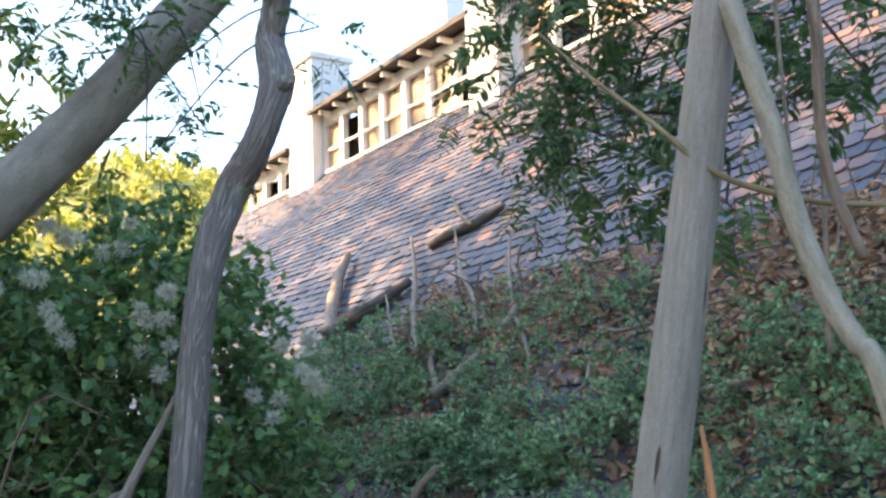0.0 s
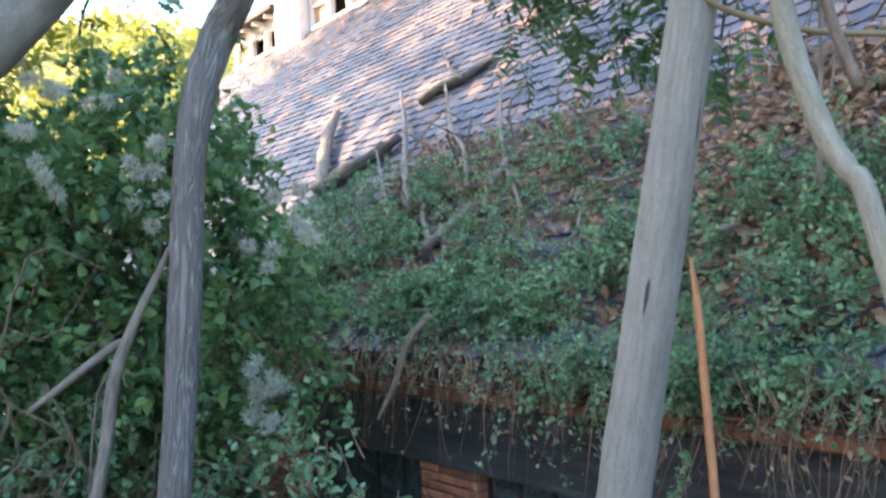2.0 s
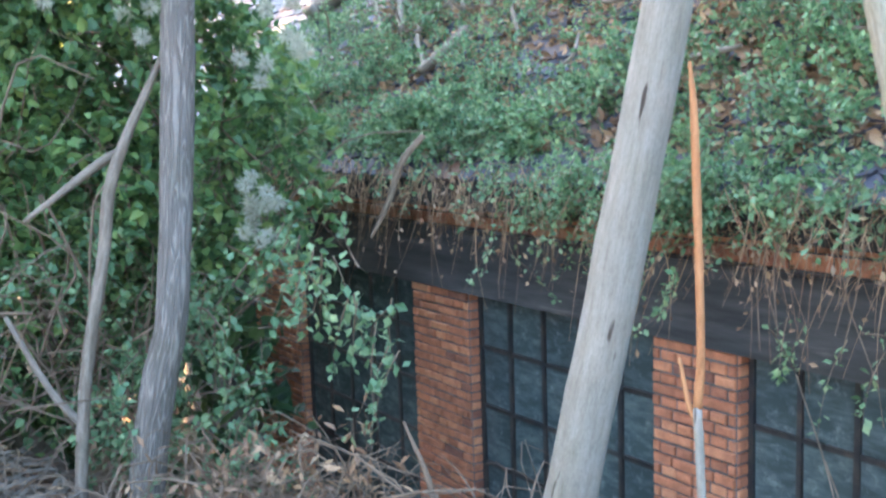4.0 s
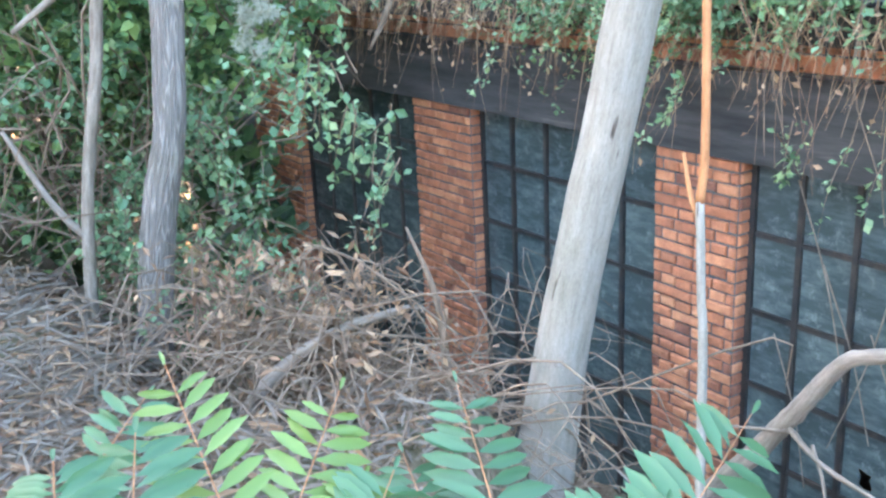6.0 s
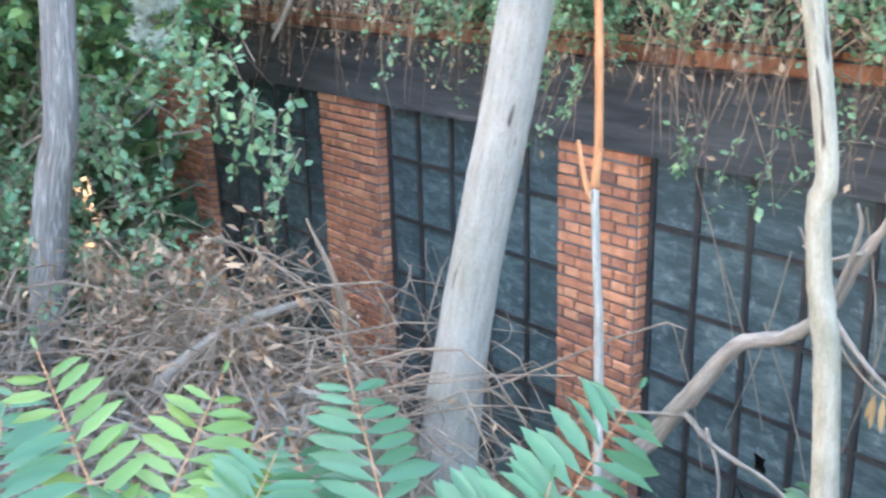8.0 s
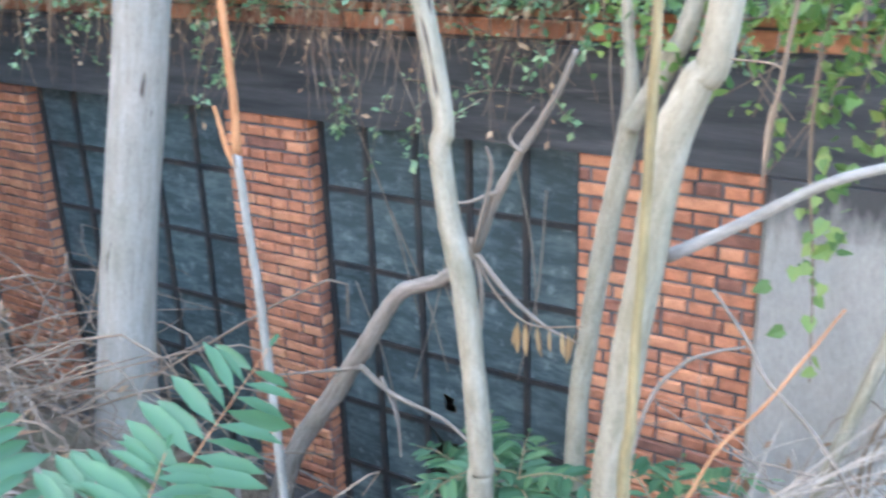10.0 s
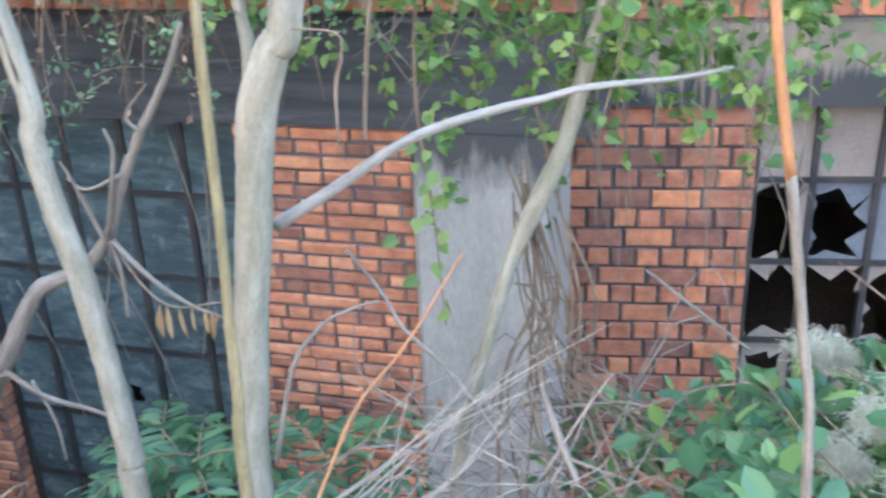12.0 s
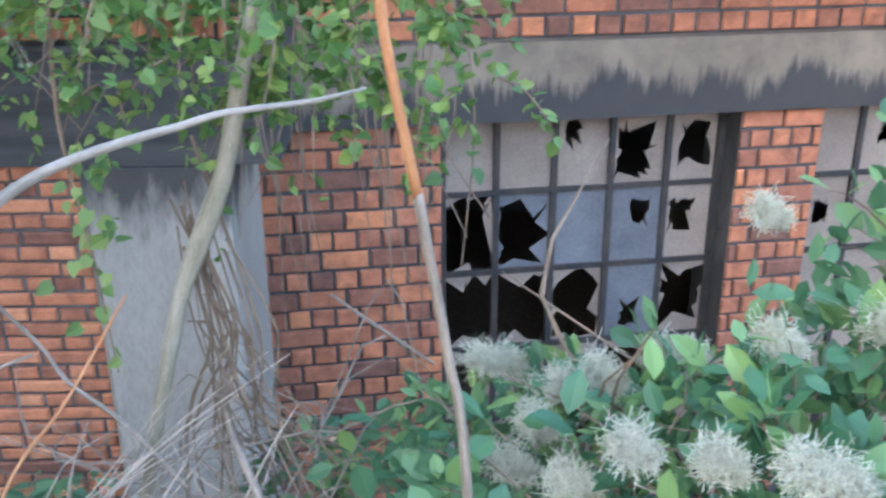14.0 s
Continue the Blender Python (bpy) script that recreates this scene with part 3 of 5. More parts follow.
def star_hole(rng, w, h, size, cx=0.5, cz=0.5, spikes=9):
    """A pane with a jagged hole: a ring of pieces between the frame and the break."""
    n = spikes * 2
    ang = np.sort(rng.uniform(0, 2 * np.pi, n) * 0.25 + np.arange(n) * 2 * np.pi / n * 0.75 + np.arange(n) * 2 * np.pi / n * 0.25)
    corners = [math.atan2((q - cz) * h, (p - cx) * w) % (2 * math.pi) for p, q in ((0, 0), (1, 0), (0, 1), (1, 1))]
    ang = sorted([a % (2 * math.pi) for a in ang] + corners)
    n = len(ang)
    inner, outer = [], []
    for k, a in enumerate(ang):
        c, s = math.cos(a), math.sin(a)
        lim = min(((1 - cx) * w if c > 0 else cx * w) / max(abs(c), 1e-6), ((1 - cz) * h if s > 0 else cz * h) / max(abs(s), 1e-6))
        r = lim * min(0.985, size * (rng.uniform(0.8, 1.25) if k % 2 else rng.uniform(0.5, 1.0)))
        inner.append((cx * w + c * r, cz * h + s * r))
        outer.append((cx * w + c * lim, cz * h + s * lim))
    vs = [(x, y, z) for y in (0, 0.004) for ring in (outer, inner) for x, z in ring]
    fs = []
    for k in range(n):
        j = (k + 1) % n
        fs += [(k, j, n + j, n + k), (2 * n + j, 2 * n + k, 3 * n + k, 3 * n + j), (n + k, n + j, 3 * n + j, 3 * n + k)]
    return Mesh().add(vs, fs)


def build_window(name, x0, x1, y, cols, label, matrix=Matrix.Identity(4), broken=None, material=None, rows=ROWS_Z, rng=None, top=TOP):
    w = thing(name, label, "window", kind="structure")
    fr = Mesh()
    t = 0.028
    for a, b in ((x0, x0 + 0.035), (x1 - 0.035, x1)):
        fr.box(a, b, y - 0.02, y + 0.03, FOOT, top)
    fr.box(x0, x1, y - 0.018, y + 0.028, top - 0.02, top + 0.001)
    part("window_frame", fr, M_BAR, w).matrix_local = matrix
    step = (x1 - x0) / cols
    for i in range(1, cols):
        part("glazing_bar", Mesh().box(x0 + i * step - t / 2, x0 + i * step + t / 2, y - 0.016, y + 0.02, FOOT, top - 0.02), M_BAR, w).matrix_local = matrix
    for z in rows[1:-1]:
        part("glazing_bar", Mesh().box(x0 + 0.035, x1 - 0.035, y - 0.012, y + 0.016, z - 0.013, z + 0.013), M_BAR, w).matrix_local = matrix
    for i in range(cols):
        for r in range(len(rows) - 1):
            a, z0 = x0 + i * step, rows[r + 1]
            pw, ph = step, rows[r] - z0
            spec = broken(i, r) if broken else None
            if spec == "gone":
                continue
            if spec:
                size, cx, cz, mt = spec
                me = star_hole(rng, pw, ph, size, cx, cz, rng.integers(6, 10))
            else:
                me, mt = Mesh().box(0, pw, 0, 0.004, 0, ph), material
            p = part("pane", me, mt or material, w)
            p.matrix_local = matrix @ pose(a, y + rng.uniform(0, 0.004), z0, rng.uniform(-.9, .9), 0, rng.uniform(-.9, .9))
    return w


def build_windows():
    rng = np.random.default_rng(11)
    dark = "dark steel window with teal glass panes, dust and reflections in their colour"
    build_window("window_1", PIERS[0][1], PIERS[1][0], GLASS, 5, dark, material=M_PANE, rng=rng)
    build_window("window_2", PIERS[1][1], PIERS[2][0], GLASS, 5, dark, material=M_PANE, rng=rng)
    hole3 = lambda i, r: (0.85, 0.6, 0.4, None) if (i, r) == (2, 4) else ((0.22, 0.45, 0.3, None) if (i, r) == (2, 3) else None)
    build_window("window_3", PIERS[2][1], PIERS[3][0], GLASS, 5, dark, broken=hole3, material=M_PANE, rng=rng)
    holes = {(2, 0): (0.34, 0.24, 0.78, None), (3, 0): (0.70, 0.34, 0.42, None), (4, 0): (0.62, 0.48, 0.5, None), 
             (0, 1): (1.05, 0.45, 0.42, None), (1, 1): (0.80, 0.30, 0.26, M_PANE_GREY), (2, 1): (0.02, 0.3, 0.8, M_PANE_GREY), (3, 1): (0.36, 0.6, 0.7, M_PANE_GREY), (4, 1): (0.45, 0.2, 0.65, None),
             (0, 2): (1.0, 0.5, 0.45, None), (1, 2): (1.05, 0.5, 0.5, None), (2, 2): (1.0, 0.45, 0.4, None), (3, 2): (0.35, 0.5, 0.25, M_PANE_GREY), (4, 2): (0.8, 0.45, 0.55, None),
             (0, 3): (0.6, 0.5, 0.5, None), (1, 3): (0.4, 0.6, 0.3, None), (2, 3): (0.8, 0.5, 0.5, None), (3, 3): (0.8, 0.5, 0.5, None), (4, 3): (0.7, 0.5, 0.5, None)}
    for i in range(5):
        holes[(i, 4)] = (0.85, 0.5, 0.5, None)
    build_window("window_4", R_WALL[1], R_PIER[0], 0.14, 5, "rusty steel window with smashed panes, painted dust and reflections, dark holes", BEND, lambda i, r: holes.get((i, r)), M_PANE_PALE, rows=ROWS_R, rng=rng, top=R_TOP)
    build_window("window_5", R_PIER[1], 3.75, 0.14, 5, "rusty steel window with pale panes, painted dust and reflections, small holes", BEND, lambda i, r: (0.3, 0.5, 0.5, None) if (i + r) % 3 == 1 else None, M_PANE_PALE, rows=ROWS_R, rng=rng, top=R_TOP)


build_windows()

# ------------------------------------------------------------ roof
EAVE_Y, EAVE_Z, RIDGE_Y = 4.82, 1.72, 12.6


def roof_z(y):
    return EAVE_Z + (y - EAVE_Y)


def build_roof():
    rng = np.random.default_rng(5)
    roof = thing("roof", "steep roof of old grey and red plain clay tiles", "roof", kind="structure")
    deck = Mesh()
    x0, x1 = -18.4, 14.0
    for xa, xb, ya in ((x0, 3.3, EAVE_Y), (3.3, x1, 5.25)):
        vs = [(x, y, roof_z(y) - d) for d in (0.03, 0.16) for x, y in ((xa, ya), (xb, ya), (xb, RIDGE_Y), (xa, RIDGE_Y))]
        deck.add(vs, [(0, 1, 2, 3), (7, 6, 5, 4), (0, 4, 5, 1), (2, 6, 7, 3), (1, 5, 6, 2), (3, 7, 4, 0)])
    deck.add([(x0, RIDGE_Y, roof_z(RIDGE_Y) - 0.04), (x1, RIDGE_Y, roof_z(RIDGE_Y) - 0.04), (x1, 20.5, 1.6), (x0, 20.5, 1.6)], [(0, 1, 2, 3)])
    part("roof_deck", deck, M_WOODDARK, roof)
    # one tile: long plate with a rounded lower end
    w, ln, th = 0.1775, 0.30, 0.021
    arc = [(w / 2 * math.cos(a), -0.042 * math.sin(a)) for a in np.linspace(0, math.pi, 7)]
    ring = [(x, y) for x, y in arc] + [(-w / 2, ln), (w / 2, ln)]
    n = len(ring)
    tv = np.array([(x, y, th) for x, y in ring] + [(x, y, 0) for x, y in ring])
    tf = [tuple(range(n))[::-1]] + [(i, (i + 1) % n, n + (i + 1) % n, n + i) for i in range(7)]
    tf = [tuple(reversed(f)) for f in tf]
    shared = Mesh().add(tv, tf).data("roof_tile", M_TILE)
    rest = Mesh()
    s = math.sqrt(0.5)
    singles = 0
    expo = 0.142
    rows = int((RIDGE_Y - EAVE_Y) / s / expo)
    for r in range(rows):
        y = EAVE_Y + (0.02 + r * expo) * s
        left, right = -18.2, 5.0
        for c in range(int((right - left) / 0.18)):
            x = left + c * 0.18 + (0.09 if r % 2 else 0)
            if y > 10.35 and -16.5 < x < -3.2:
                continue
            if x > 3.2 and y < 5.42 or y < 6.0 and rng.random() < 0.02:
                continue
            tilt = 45 - 5.2 + rng.normal() * 0.9
            m = pose(x + rng.normal() * 0.004, y + rng.normal() * 0.004, roof_z(y) + 0.012 + abs(rng.normal()) * 0.003, tilt, rng.normal() * 0.9, rng.normal() * 1.3)
            if -1.9 < x < 0.9 and 6.0 < y < 7.75 and singles < 299:
                ob = new("roof_tile", shared)
                ob.parent, ob.matrix_local = roof, m
                singles += 1
            else:
                a = np.array(m)
                rest.add(tv @ a[:3, :3].T + a[:3, 3], tf)
    part("roof_tiling", rest, M_TILE, roof, kind="stuff")


build_roof()


def build_dormer(x0, x1, y, z0, height, cols, side_left=True):
    d = thing("dormer", "long shed dormer with white window posts and torn blinds", "dormer", "dormers on the roof", "structure")
    b = Mesh()
    b.box(x0, x1, y + 0.02, y + 0.2, z0 - 0.75, z0 + 0.26)
    part("sill_wall", b, M_BOARD2, d)
    back = Mesh().box(x0, x1, y + 0.55, y + 0.6, z0 + 0.2, z0 + height)
    part("back_wall", back, M_WOODDARK, d)
    for x in (x0, x1 - 0.05):
        part("side_wall", Mesh().box(x, x + 0.05, y + 0.1, y + 3.0, z0 - 0.5, z0 + height), M_WOOD, d)
    rf = Mesh()
    rf.add([(x, yy, zz + t) for t in (0, 0.09) for x, yy, zz in ((x0 - 0.15, y - 0.35, z0 + height + 0.0), (x1 + 0.15, y - 0.35, z0 + height + 0.0), (x1 + 0.15, y + 2.6, z0 + height + 0.55), (x0 - 0.15, y + 2.6, z0 + height + 0.55))],
           [(3, 2, 1, 0), (4, 5, 6, 7), (0, 1, 5, 4), (1, 2, 6, 5), (2, 3, 7, 6), (3, 0, 4, 7)])
    part("dormer_roof", rf, M_WOODDARK, d, "dark overhanging roof edge")
    step = (x1 - x0) / cols
    for i in range(int((x1 - x0) / 0.62)):
        xx = x0 + 0.3 + i * 0.62
        part("rafter_end", Mesh().box(xx, xx + 0.07, y - 0.28, y + 0.1, z0 + height - 0.09, z0 + height - 0.005), M_PLASTER, d)
    part("head_beam", Mesh().box(x0, x1, y - 0.02, y + 0.1, z0 + height - 0.22, z0 + height - 0.01), M_PLASTER, d)
    part("window_sill", Mesh().box(x0, x1, y - 0.06, y + 0.12, z0 + 0.26, z0 + 0.32), M_PLASTER, d)
    part("rail", Mesh().box(x0, x1, y - 0.012, y + 0.03, z0 + 0.72, z0 + 0.76), M_PLASTER, d)
    rng = np.random.default_rng(cols)
    for i in range(cols + 1):
        part("post", Mesh().box(x0 + i * step - 0.07, x0 + i * step + 0.07, y - 0.03, y + 0.09, z0 + 0.32, z0 + height - 0.22), M_PLASTER, d)
    for i in range(cols):
        if i in (cols - 1, 1):
            continue
        m = Mesh()
        k = 7
        low = z0 + 0.34 + rng.uniform(0, 0.1)
        a, bb = x0 + i * step + 0.08, x0 + (i + 1) * step - 0.08
        hi = z0 + height - 0.24
        top = [(a + (bb - a) * j / k, y + 0.06 + 0.012 * (j % 2), hi - rng.uniform(0, 0.07)) for j in range(k + 1)]
        bot = [(a + (bb - a) * j / k, y + 0.06 + 0.012 * (j % 2), low) for j in range(k + 1)]
        m.add(top + bot, [(j, k + 1 + j, k + 2 + j, j + 1) for j in range(k)])
        part("blind", m, M_BOARD, d, "torn tan blind behind the window")
    return d


M_BOARD2 = surface("stone_sill_wall", [(0.3, (0.42, 0.34, 0.27)), (0.7, (0.56, 0.47, 0.39))], 2.5)
build_dormer(-13.8, -8.3, 10.25, 6.90, 1.50, 7)
build_dormer(-7.45, -3.2, 10.25, 6.95, 1.55, 5)
build_dormer(-17.6, -15.1, 10.25, 6.9, 1.0, 3)


def build_chimney(x0, x1, y0, y1, z0, z1, label):
    c = thing("chimney", label, "chimney", "chimneys on the roof", "structure")
    part("shaft", Mesh().box(x0, x1, y0, y1, z0, z1), M_PLASTER, c)
    part("cap", Mesh().box(x0 - 0.06, x1 + 0.06, y0 - 0.06, y1 + 0.06, z1, z1 + 0.12), M_PLASTER, c)


build_chimney(-14.95, -13.85, 10.0, 10.9, 6.6, 9.65, "white plastered chimney beside the long dormer")
build_chimney(-8.25, -7.5, 9.9, 10.9, 6.0, 9.4, "white plastered fire wall between two dormers")
build_chimney(-16.5, -15.4, 14.5, 15.6, 7.0, 15.5, "tall white plastered chimney behind the dormers")


# ------------------------------------------------------------ trees and stems
def stem(name, label, category, material, limbs, sides=12, rough=0.02, seed=1, group="", limb_bark=None):
    """A woody stem: a trunk and its limbs, each a mesh of its own."""
    rng = np.random.default_rng(seed)
    base = limbs[0][-1] if limbs[0][-1][2] < limbs[0][0][2] else limbs[0][0]
    t = thing(name, label, category, group, at=base[:3])
    for i, pts in enumerate(limbs):
        m = Mesh()
        rel = [(p[0] - base[0], p[1] - base[1], p[2] - base[2], p[3]) for p in pts]
        tube(m, rel, sides if i == 0 else max(7, sides - 4), 8, rough, rng)
        part("trunk" if i == 0 else "limb", m, limb_bark or material if i else material, t, smooth=True)
    return t


stem("tree", "leaning pale grey tree trunk with cracked bark", "tree", M_BARK_B,
     [[(2.15, 3.35, 4.4, 0.05), (1.87, 3.35, 3.28, 0.057), (1.69, 3.35, 2.59, 0.061), (1.425, 3.35, 1.62, 0.073), (1.205, 3.35, 0.84, 0.083), (1.04, 3.35, 0.05, 0.115)],
      [(1.231, 3.3, 0.763, 0.021), (1.241, 3.291, 0.764, 0.017), (1.251, 3.282, 0.766, 0.011)]], 20, 0.015, 2)
stem("tree", "winding tree trunk with ridged grey-brown bark", "tree", M_BARK_A,
     [[(-0.578, 3.344, 4.851, 0.0667), (-0.628, 3.294, 4.251, 0.0667), (-0.678, 3.28, 4.055, 0.072), (-0.564, 3.26, 3.828, 0.0827), (-0.554, 3.21, 3.649, 0.0713), (-0.61, 3.162, 3.487, 0.0737), (-0.728, 3.112, 3.338, 0.0796), (-0.693, 3.013, 3.103, 0.0749), (-0.688, 2.955, 2.849, 0.0686), (-0.696, 2.926, 2.557, 0.0701), (-0.706, 2.909, 2.273, 0.0716), (-0.656, 2.803, 1.386, 0.0686), (-0.695, 2.729, 1.026, 0.0752), (-0.758, 2.672, 0.635, 0.0777), (-0.761, 2.626, 0.319, 0.0817), (-0.78, 2.58, 0.0, 0.1)],
      [(-0.363, 3.21, 3.741, 0.039), (-0.35, 3.204, 3.731, 0.032), (-0.337, 3.198, 3.721, 0.021)]], 20, 0.025, 3)
stem("tree", "thick leaning tree trunk with smooth brown-grey bark", "tree", M_BARK_SMOOTH,
     [[(-1.95, 1.6, 2.75, 0.17), (-1.77, 2.2, 3.31, 0.152), (-1.62, 2.66, 3.83, 0.142), (-1.48, 3.05, 4.35, 0.135), (-1.3, 3.5, 4.95, 0.12)],
      [(-2.15, 0.9, 0.4, 0.20), (-2.05, 1.3, 2.0, 0.18), (-1.95, 1.6, 2.75, 0.17)]], 18, 0.02, 4)
stem("sapling", "thin pale bending sapling with peeling bark", "sapling", M_BARK_C,
     [[(1.9219, 3.33, 3.2533, 0.0274), (1.968, 3.33, 3.0655, 0.0266), (2.013, 3.33, 2.8747, 0.0258), (2.0481, 3.33, 2.6836, 0.0264), (2.1088, 3.33, 2.4994, 0.0254), (2.166, 3.33, 2.3982, 0.0246), (2.2142, 3.33, 2.2976, 0.0239), (2.364, 3.33, 1.594, 0.023), (2.361, 3.33, 1.451, 0.0248), (2.381, 3.33, 1.289, 0.0267), (2.409, 3.33, 1.159, 0.0285), (2.426, 3.33, 0.994, 0.028), (2.439, 3.33, 0.834, 0.03), (2.447, 3.33, 0.681, 0.0308), (2.443, 3.33, 0.547, 0.0315), (2.473, 3.33, -0.6, 0.0347)]], 12, 0.03, 5)
stem("tree", "pale cream forked tree stem beside the brick panel", "tree", M_BARK_C,
     [[(3.033, 3.28, 2.344, 0.0304), (2.973, 3.28, 1.744, 0.0304), (2.937, 3.28, 1.655, 0.0329), (2.896, 3.28, 1.55, 0.0375), (2.875, 3.28, 1.428, 0.0349), (2.857, 3.28, 1.288, 0.0352), (2.831, 3.28, 1.125, 0.0354), (2.809, 3.28, 0.923, 0.0359), (2.789, 3.28, 0.655, 0.0368), (2.789, 3.28, -0.7, 0.0405)],
      [(2.876, 3.34, 1.295, 0.0142), (3.002, 3.34, 1.376, 0.0122), (3.145, 3.34, 1.474, 0.0102), (3.244, 3.34, 1.519, 0.0092), (3.348, 3.34, 1.552, 0.0083), (3.409, 3.34, 1.568, 0.0071), (3.479, 3.34, 1.589, 0.0062), (3.556, 3.34, 1.6, 0.0055), (3.641, 3.34, 1.611, 0.0043), (3.723, 3.34, 1.631, 0.0025)]], 14, 0.015, 6, limb_bark=M_BARK_GREY)
stem("branch", "thin hooked dead twig on the forked stem", "branch", M_TWIG, [[(3.015, 3.2, 1.711, 0.0017), (3.092, 3.2, 1.704, 0.0018), (3.097, 3.2, 1.665, 0.0025), (3.083, 3.2, 1.609, 0.0029), (3.081, 3.2, 1.492, 0.0019)]], 7, 0.05, 67)
stem("tree", "pale cream forked stem behind a thicker one", "tree", M_BARK_C,
     [[(2.508, 4.05, 2.317, 0.0166), (2.488, 4.05, 1.717, 0.0166), (2.505, 4.05, 1.504, 0.0197), (2.504, 4.05, 1.369, 0.0309), (2.473, 4.05, 1.193, 0.0318), (2.431, 4.05, 0.969, 0.0316), (2.395, 4.05, 0.712, 0.0313), (2.36, 4.05, 0.356, 0.0329), (2.33, 4.05, -0.8, 0.0363)],
      [(2.524, 4.0, 1.374, 0.0263), (2.559, 4.0, 1.437, 0.0272), (2.628, 4.0, 1.558, 0.0287), (2.683, 4.0, 1.689, 0.0266), (2.833, 4.0, 2.189, 0.027)]], 14, 0.03, 66)
stem("sapling", "slim ochre stem growing beside the forked trunk", "sapling", M_BARK_OCHRE,
     [[(2.983, 2.95, 2.193, 0.008), (2.983, 2.95, 1.793, 0.008), (2.981, 2.95, 1.713, 0.0086), (2.978, 2.95, 1.585, 0.0085), (2.975, 2.95, 1.448, 0.0084), (2.969, 2.95, 1.3, 0.0091), (2.965, 2.95, 1.141, 0.0105), (2.957, 2.95, 0.929, 0.012), (2.977, 2.95, -0.3, 0.0132)]], 10, 0.03, 7)
stem("sapling", "slender orange-brown forked shoot with peeled tip", "sapling", M_ORANGE,
     [[(1.715, 3.34, 2.24, 0.004), (1.73, 3.34, 2.08, 0.010), (1.75, 3.34, 1.55, 0.011), (1.74, 3.34, 1.37, 0.012)],
      [(1.68, 3.34, 1.49, 0.005), (1.71, 3.34, 1.38, 0.008), (1.74, 3.34, 1.33, 0.010)]], 9, 0.02, 8)
stem("sapling", "slender grey lower stem of a forked shoot", "sapling", M_BARK_B,
     [[(1.74, 3.34, 1.375, 0.0115), (1.755, 3.34, 1.12, 0.012), (1.77, 3.34, 0.84, 0.013), (1.79, 3.34, -0.6, 0.015)]], 9, 0.03, 9)
stem("sapling", "leaning pale stem wrapped in dry creepers", "sapling", M_BARK_C,
     [[(3.584, 3.83, 2.118, 0.0171), (3.464, 3.83, 1.668, 0.0171), (3.426, 3.83, 1.523, 0.0196), (3.38, 3.83, 1.342, 0.0214), (3.316, 3.83, 1.187, 0.0243), (3.253, 3.83, 1.036, 0.0197), (3.187, 3.83, 0.795, 0.0183), (3.144, 3.83, 0.622, 0.0178), (3.091, 3.83, 0.32, 0.0199), (3.041, 3.83, -0.6, 0.0219)]], 10, 0.04, 10)
stem("sapling", "thin orange stem with bare pale lower bark", "sapling", M_ORANGE,
     [[(3.72, 3.06, 2.2, 0.0072), (3.76, 3.06, 1.8, 0.0076), (3.805, 3.06, 1.54, 0.008)]], 9, 0.02, 11)
stem("sapling", "thin pale bare stem before the broken window", "sapling", M_TWIG_PALE,
     [[(3.805, 3.06, 1.545, 0.0079), (3.845, 3.06, 1.3, 0.008), (3.88, 3.06, 1.01, 0.0084), (3.93, 3.06, -0.2, 0.0114)]], 9, 0.02, 12)
stem("branch", "arching dead grey branch before the window", "branch", M_TWIG_PALE,
     [[(2.461, 3.8, 1.603, 0.0067), (2.402, 3.8, 1.478, 0.0092), (2.305, 3.8, 1.328, 0.012), (2.228, 3.8, 1.193, 0.0148), (2.155, 3.8, 1.033, 0.0166), (2.042, 3.8, 0.919, 0.0198), (1.895, 3.8, 0.849, 0.0231), (1.77, 3.8, 0.673, 0.0283), (1.606, 3.8, 0.434, 0.0342), (1.355, 3.8, 0.057, 0.0401), (1.205, 3.8, -0.5, 0.0441)],
      [(2.174, 3.77, 1.047, 0.0088), (2.232, 3.77, 1.266, 0.0061), (2.219, 3.77, 1.342, 0.0036)],
      [(2.163, 3.77, 1.028, 0.0076), (2.101, 3.77, 1.186, 0.0056), (2.069, 3.77, 1.248, 0.0031)],
      [(2.182, 3.77, 1.031, 0.0088), (2.285, 3.77, 0.928, 0.0075), (2.389, 3.77, 0.861, 0.0056), (2.492, 3.77, 0.83, 0.003)],
      [(2.178, 3.77, 1.03, 0.0076), (2.194, 3.77, 0.93, 0.0064), (2.19, 3.77, 0.806, 0.0052)],
      [(1.738, 3.77, 0.581, 0.01), (1.861, 3.77, 0.509, 0.0085), (2.046, 3.77, 0.473, 0.0062), (2.162, 3.77, 0.403, 0.0034)],
      [(1.823, 3.77, 0.56, 0.0063), (1.874, 3.77, 0.431, 0.005), (1.882, 3.77, 0.287, 0.0029)],
      [(2.322, 3.77, 1.337, 0.0059), (2.29, 3.77, 1.38, 0.0047), (2.36, 3.77, 1.46, 0.0023)],
      [(2.247, 3.77, 1.22, 0.0049), (2.137, 3.77, 1.174, 0.0038), (2.083, 3.77, 1.201, 0.0025)],
      [(1.759, 3.77, 0.576, 0.0071), (1.571, 3.77, 0.514, 0.0051), (1.368, 3.77, 0.449, 0.003)]], 10, 0.10, 13)
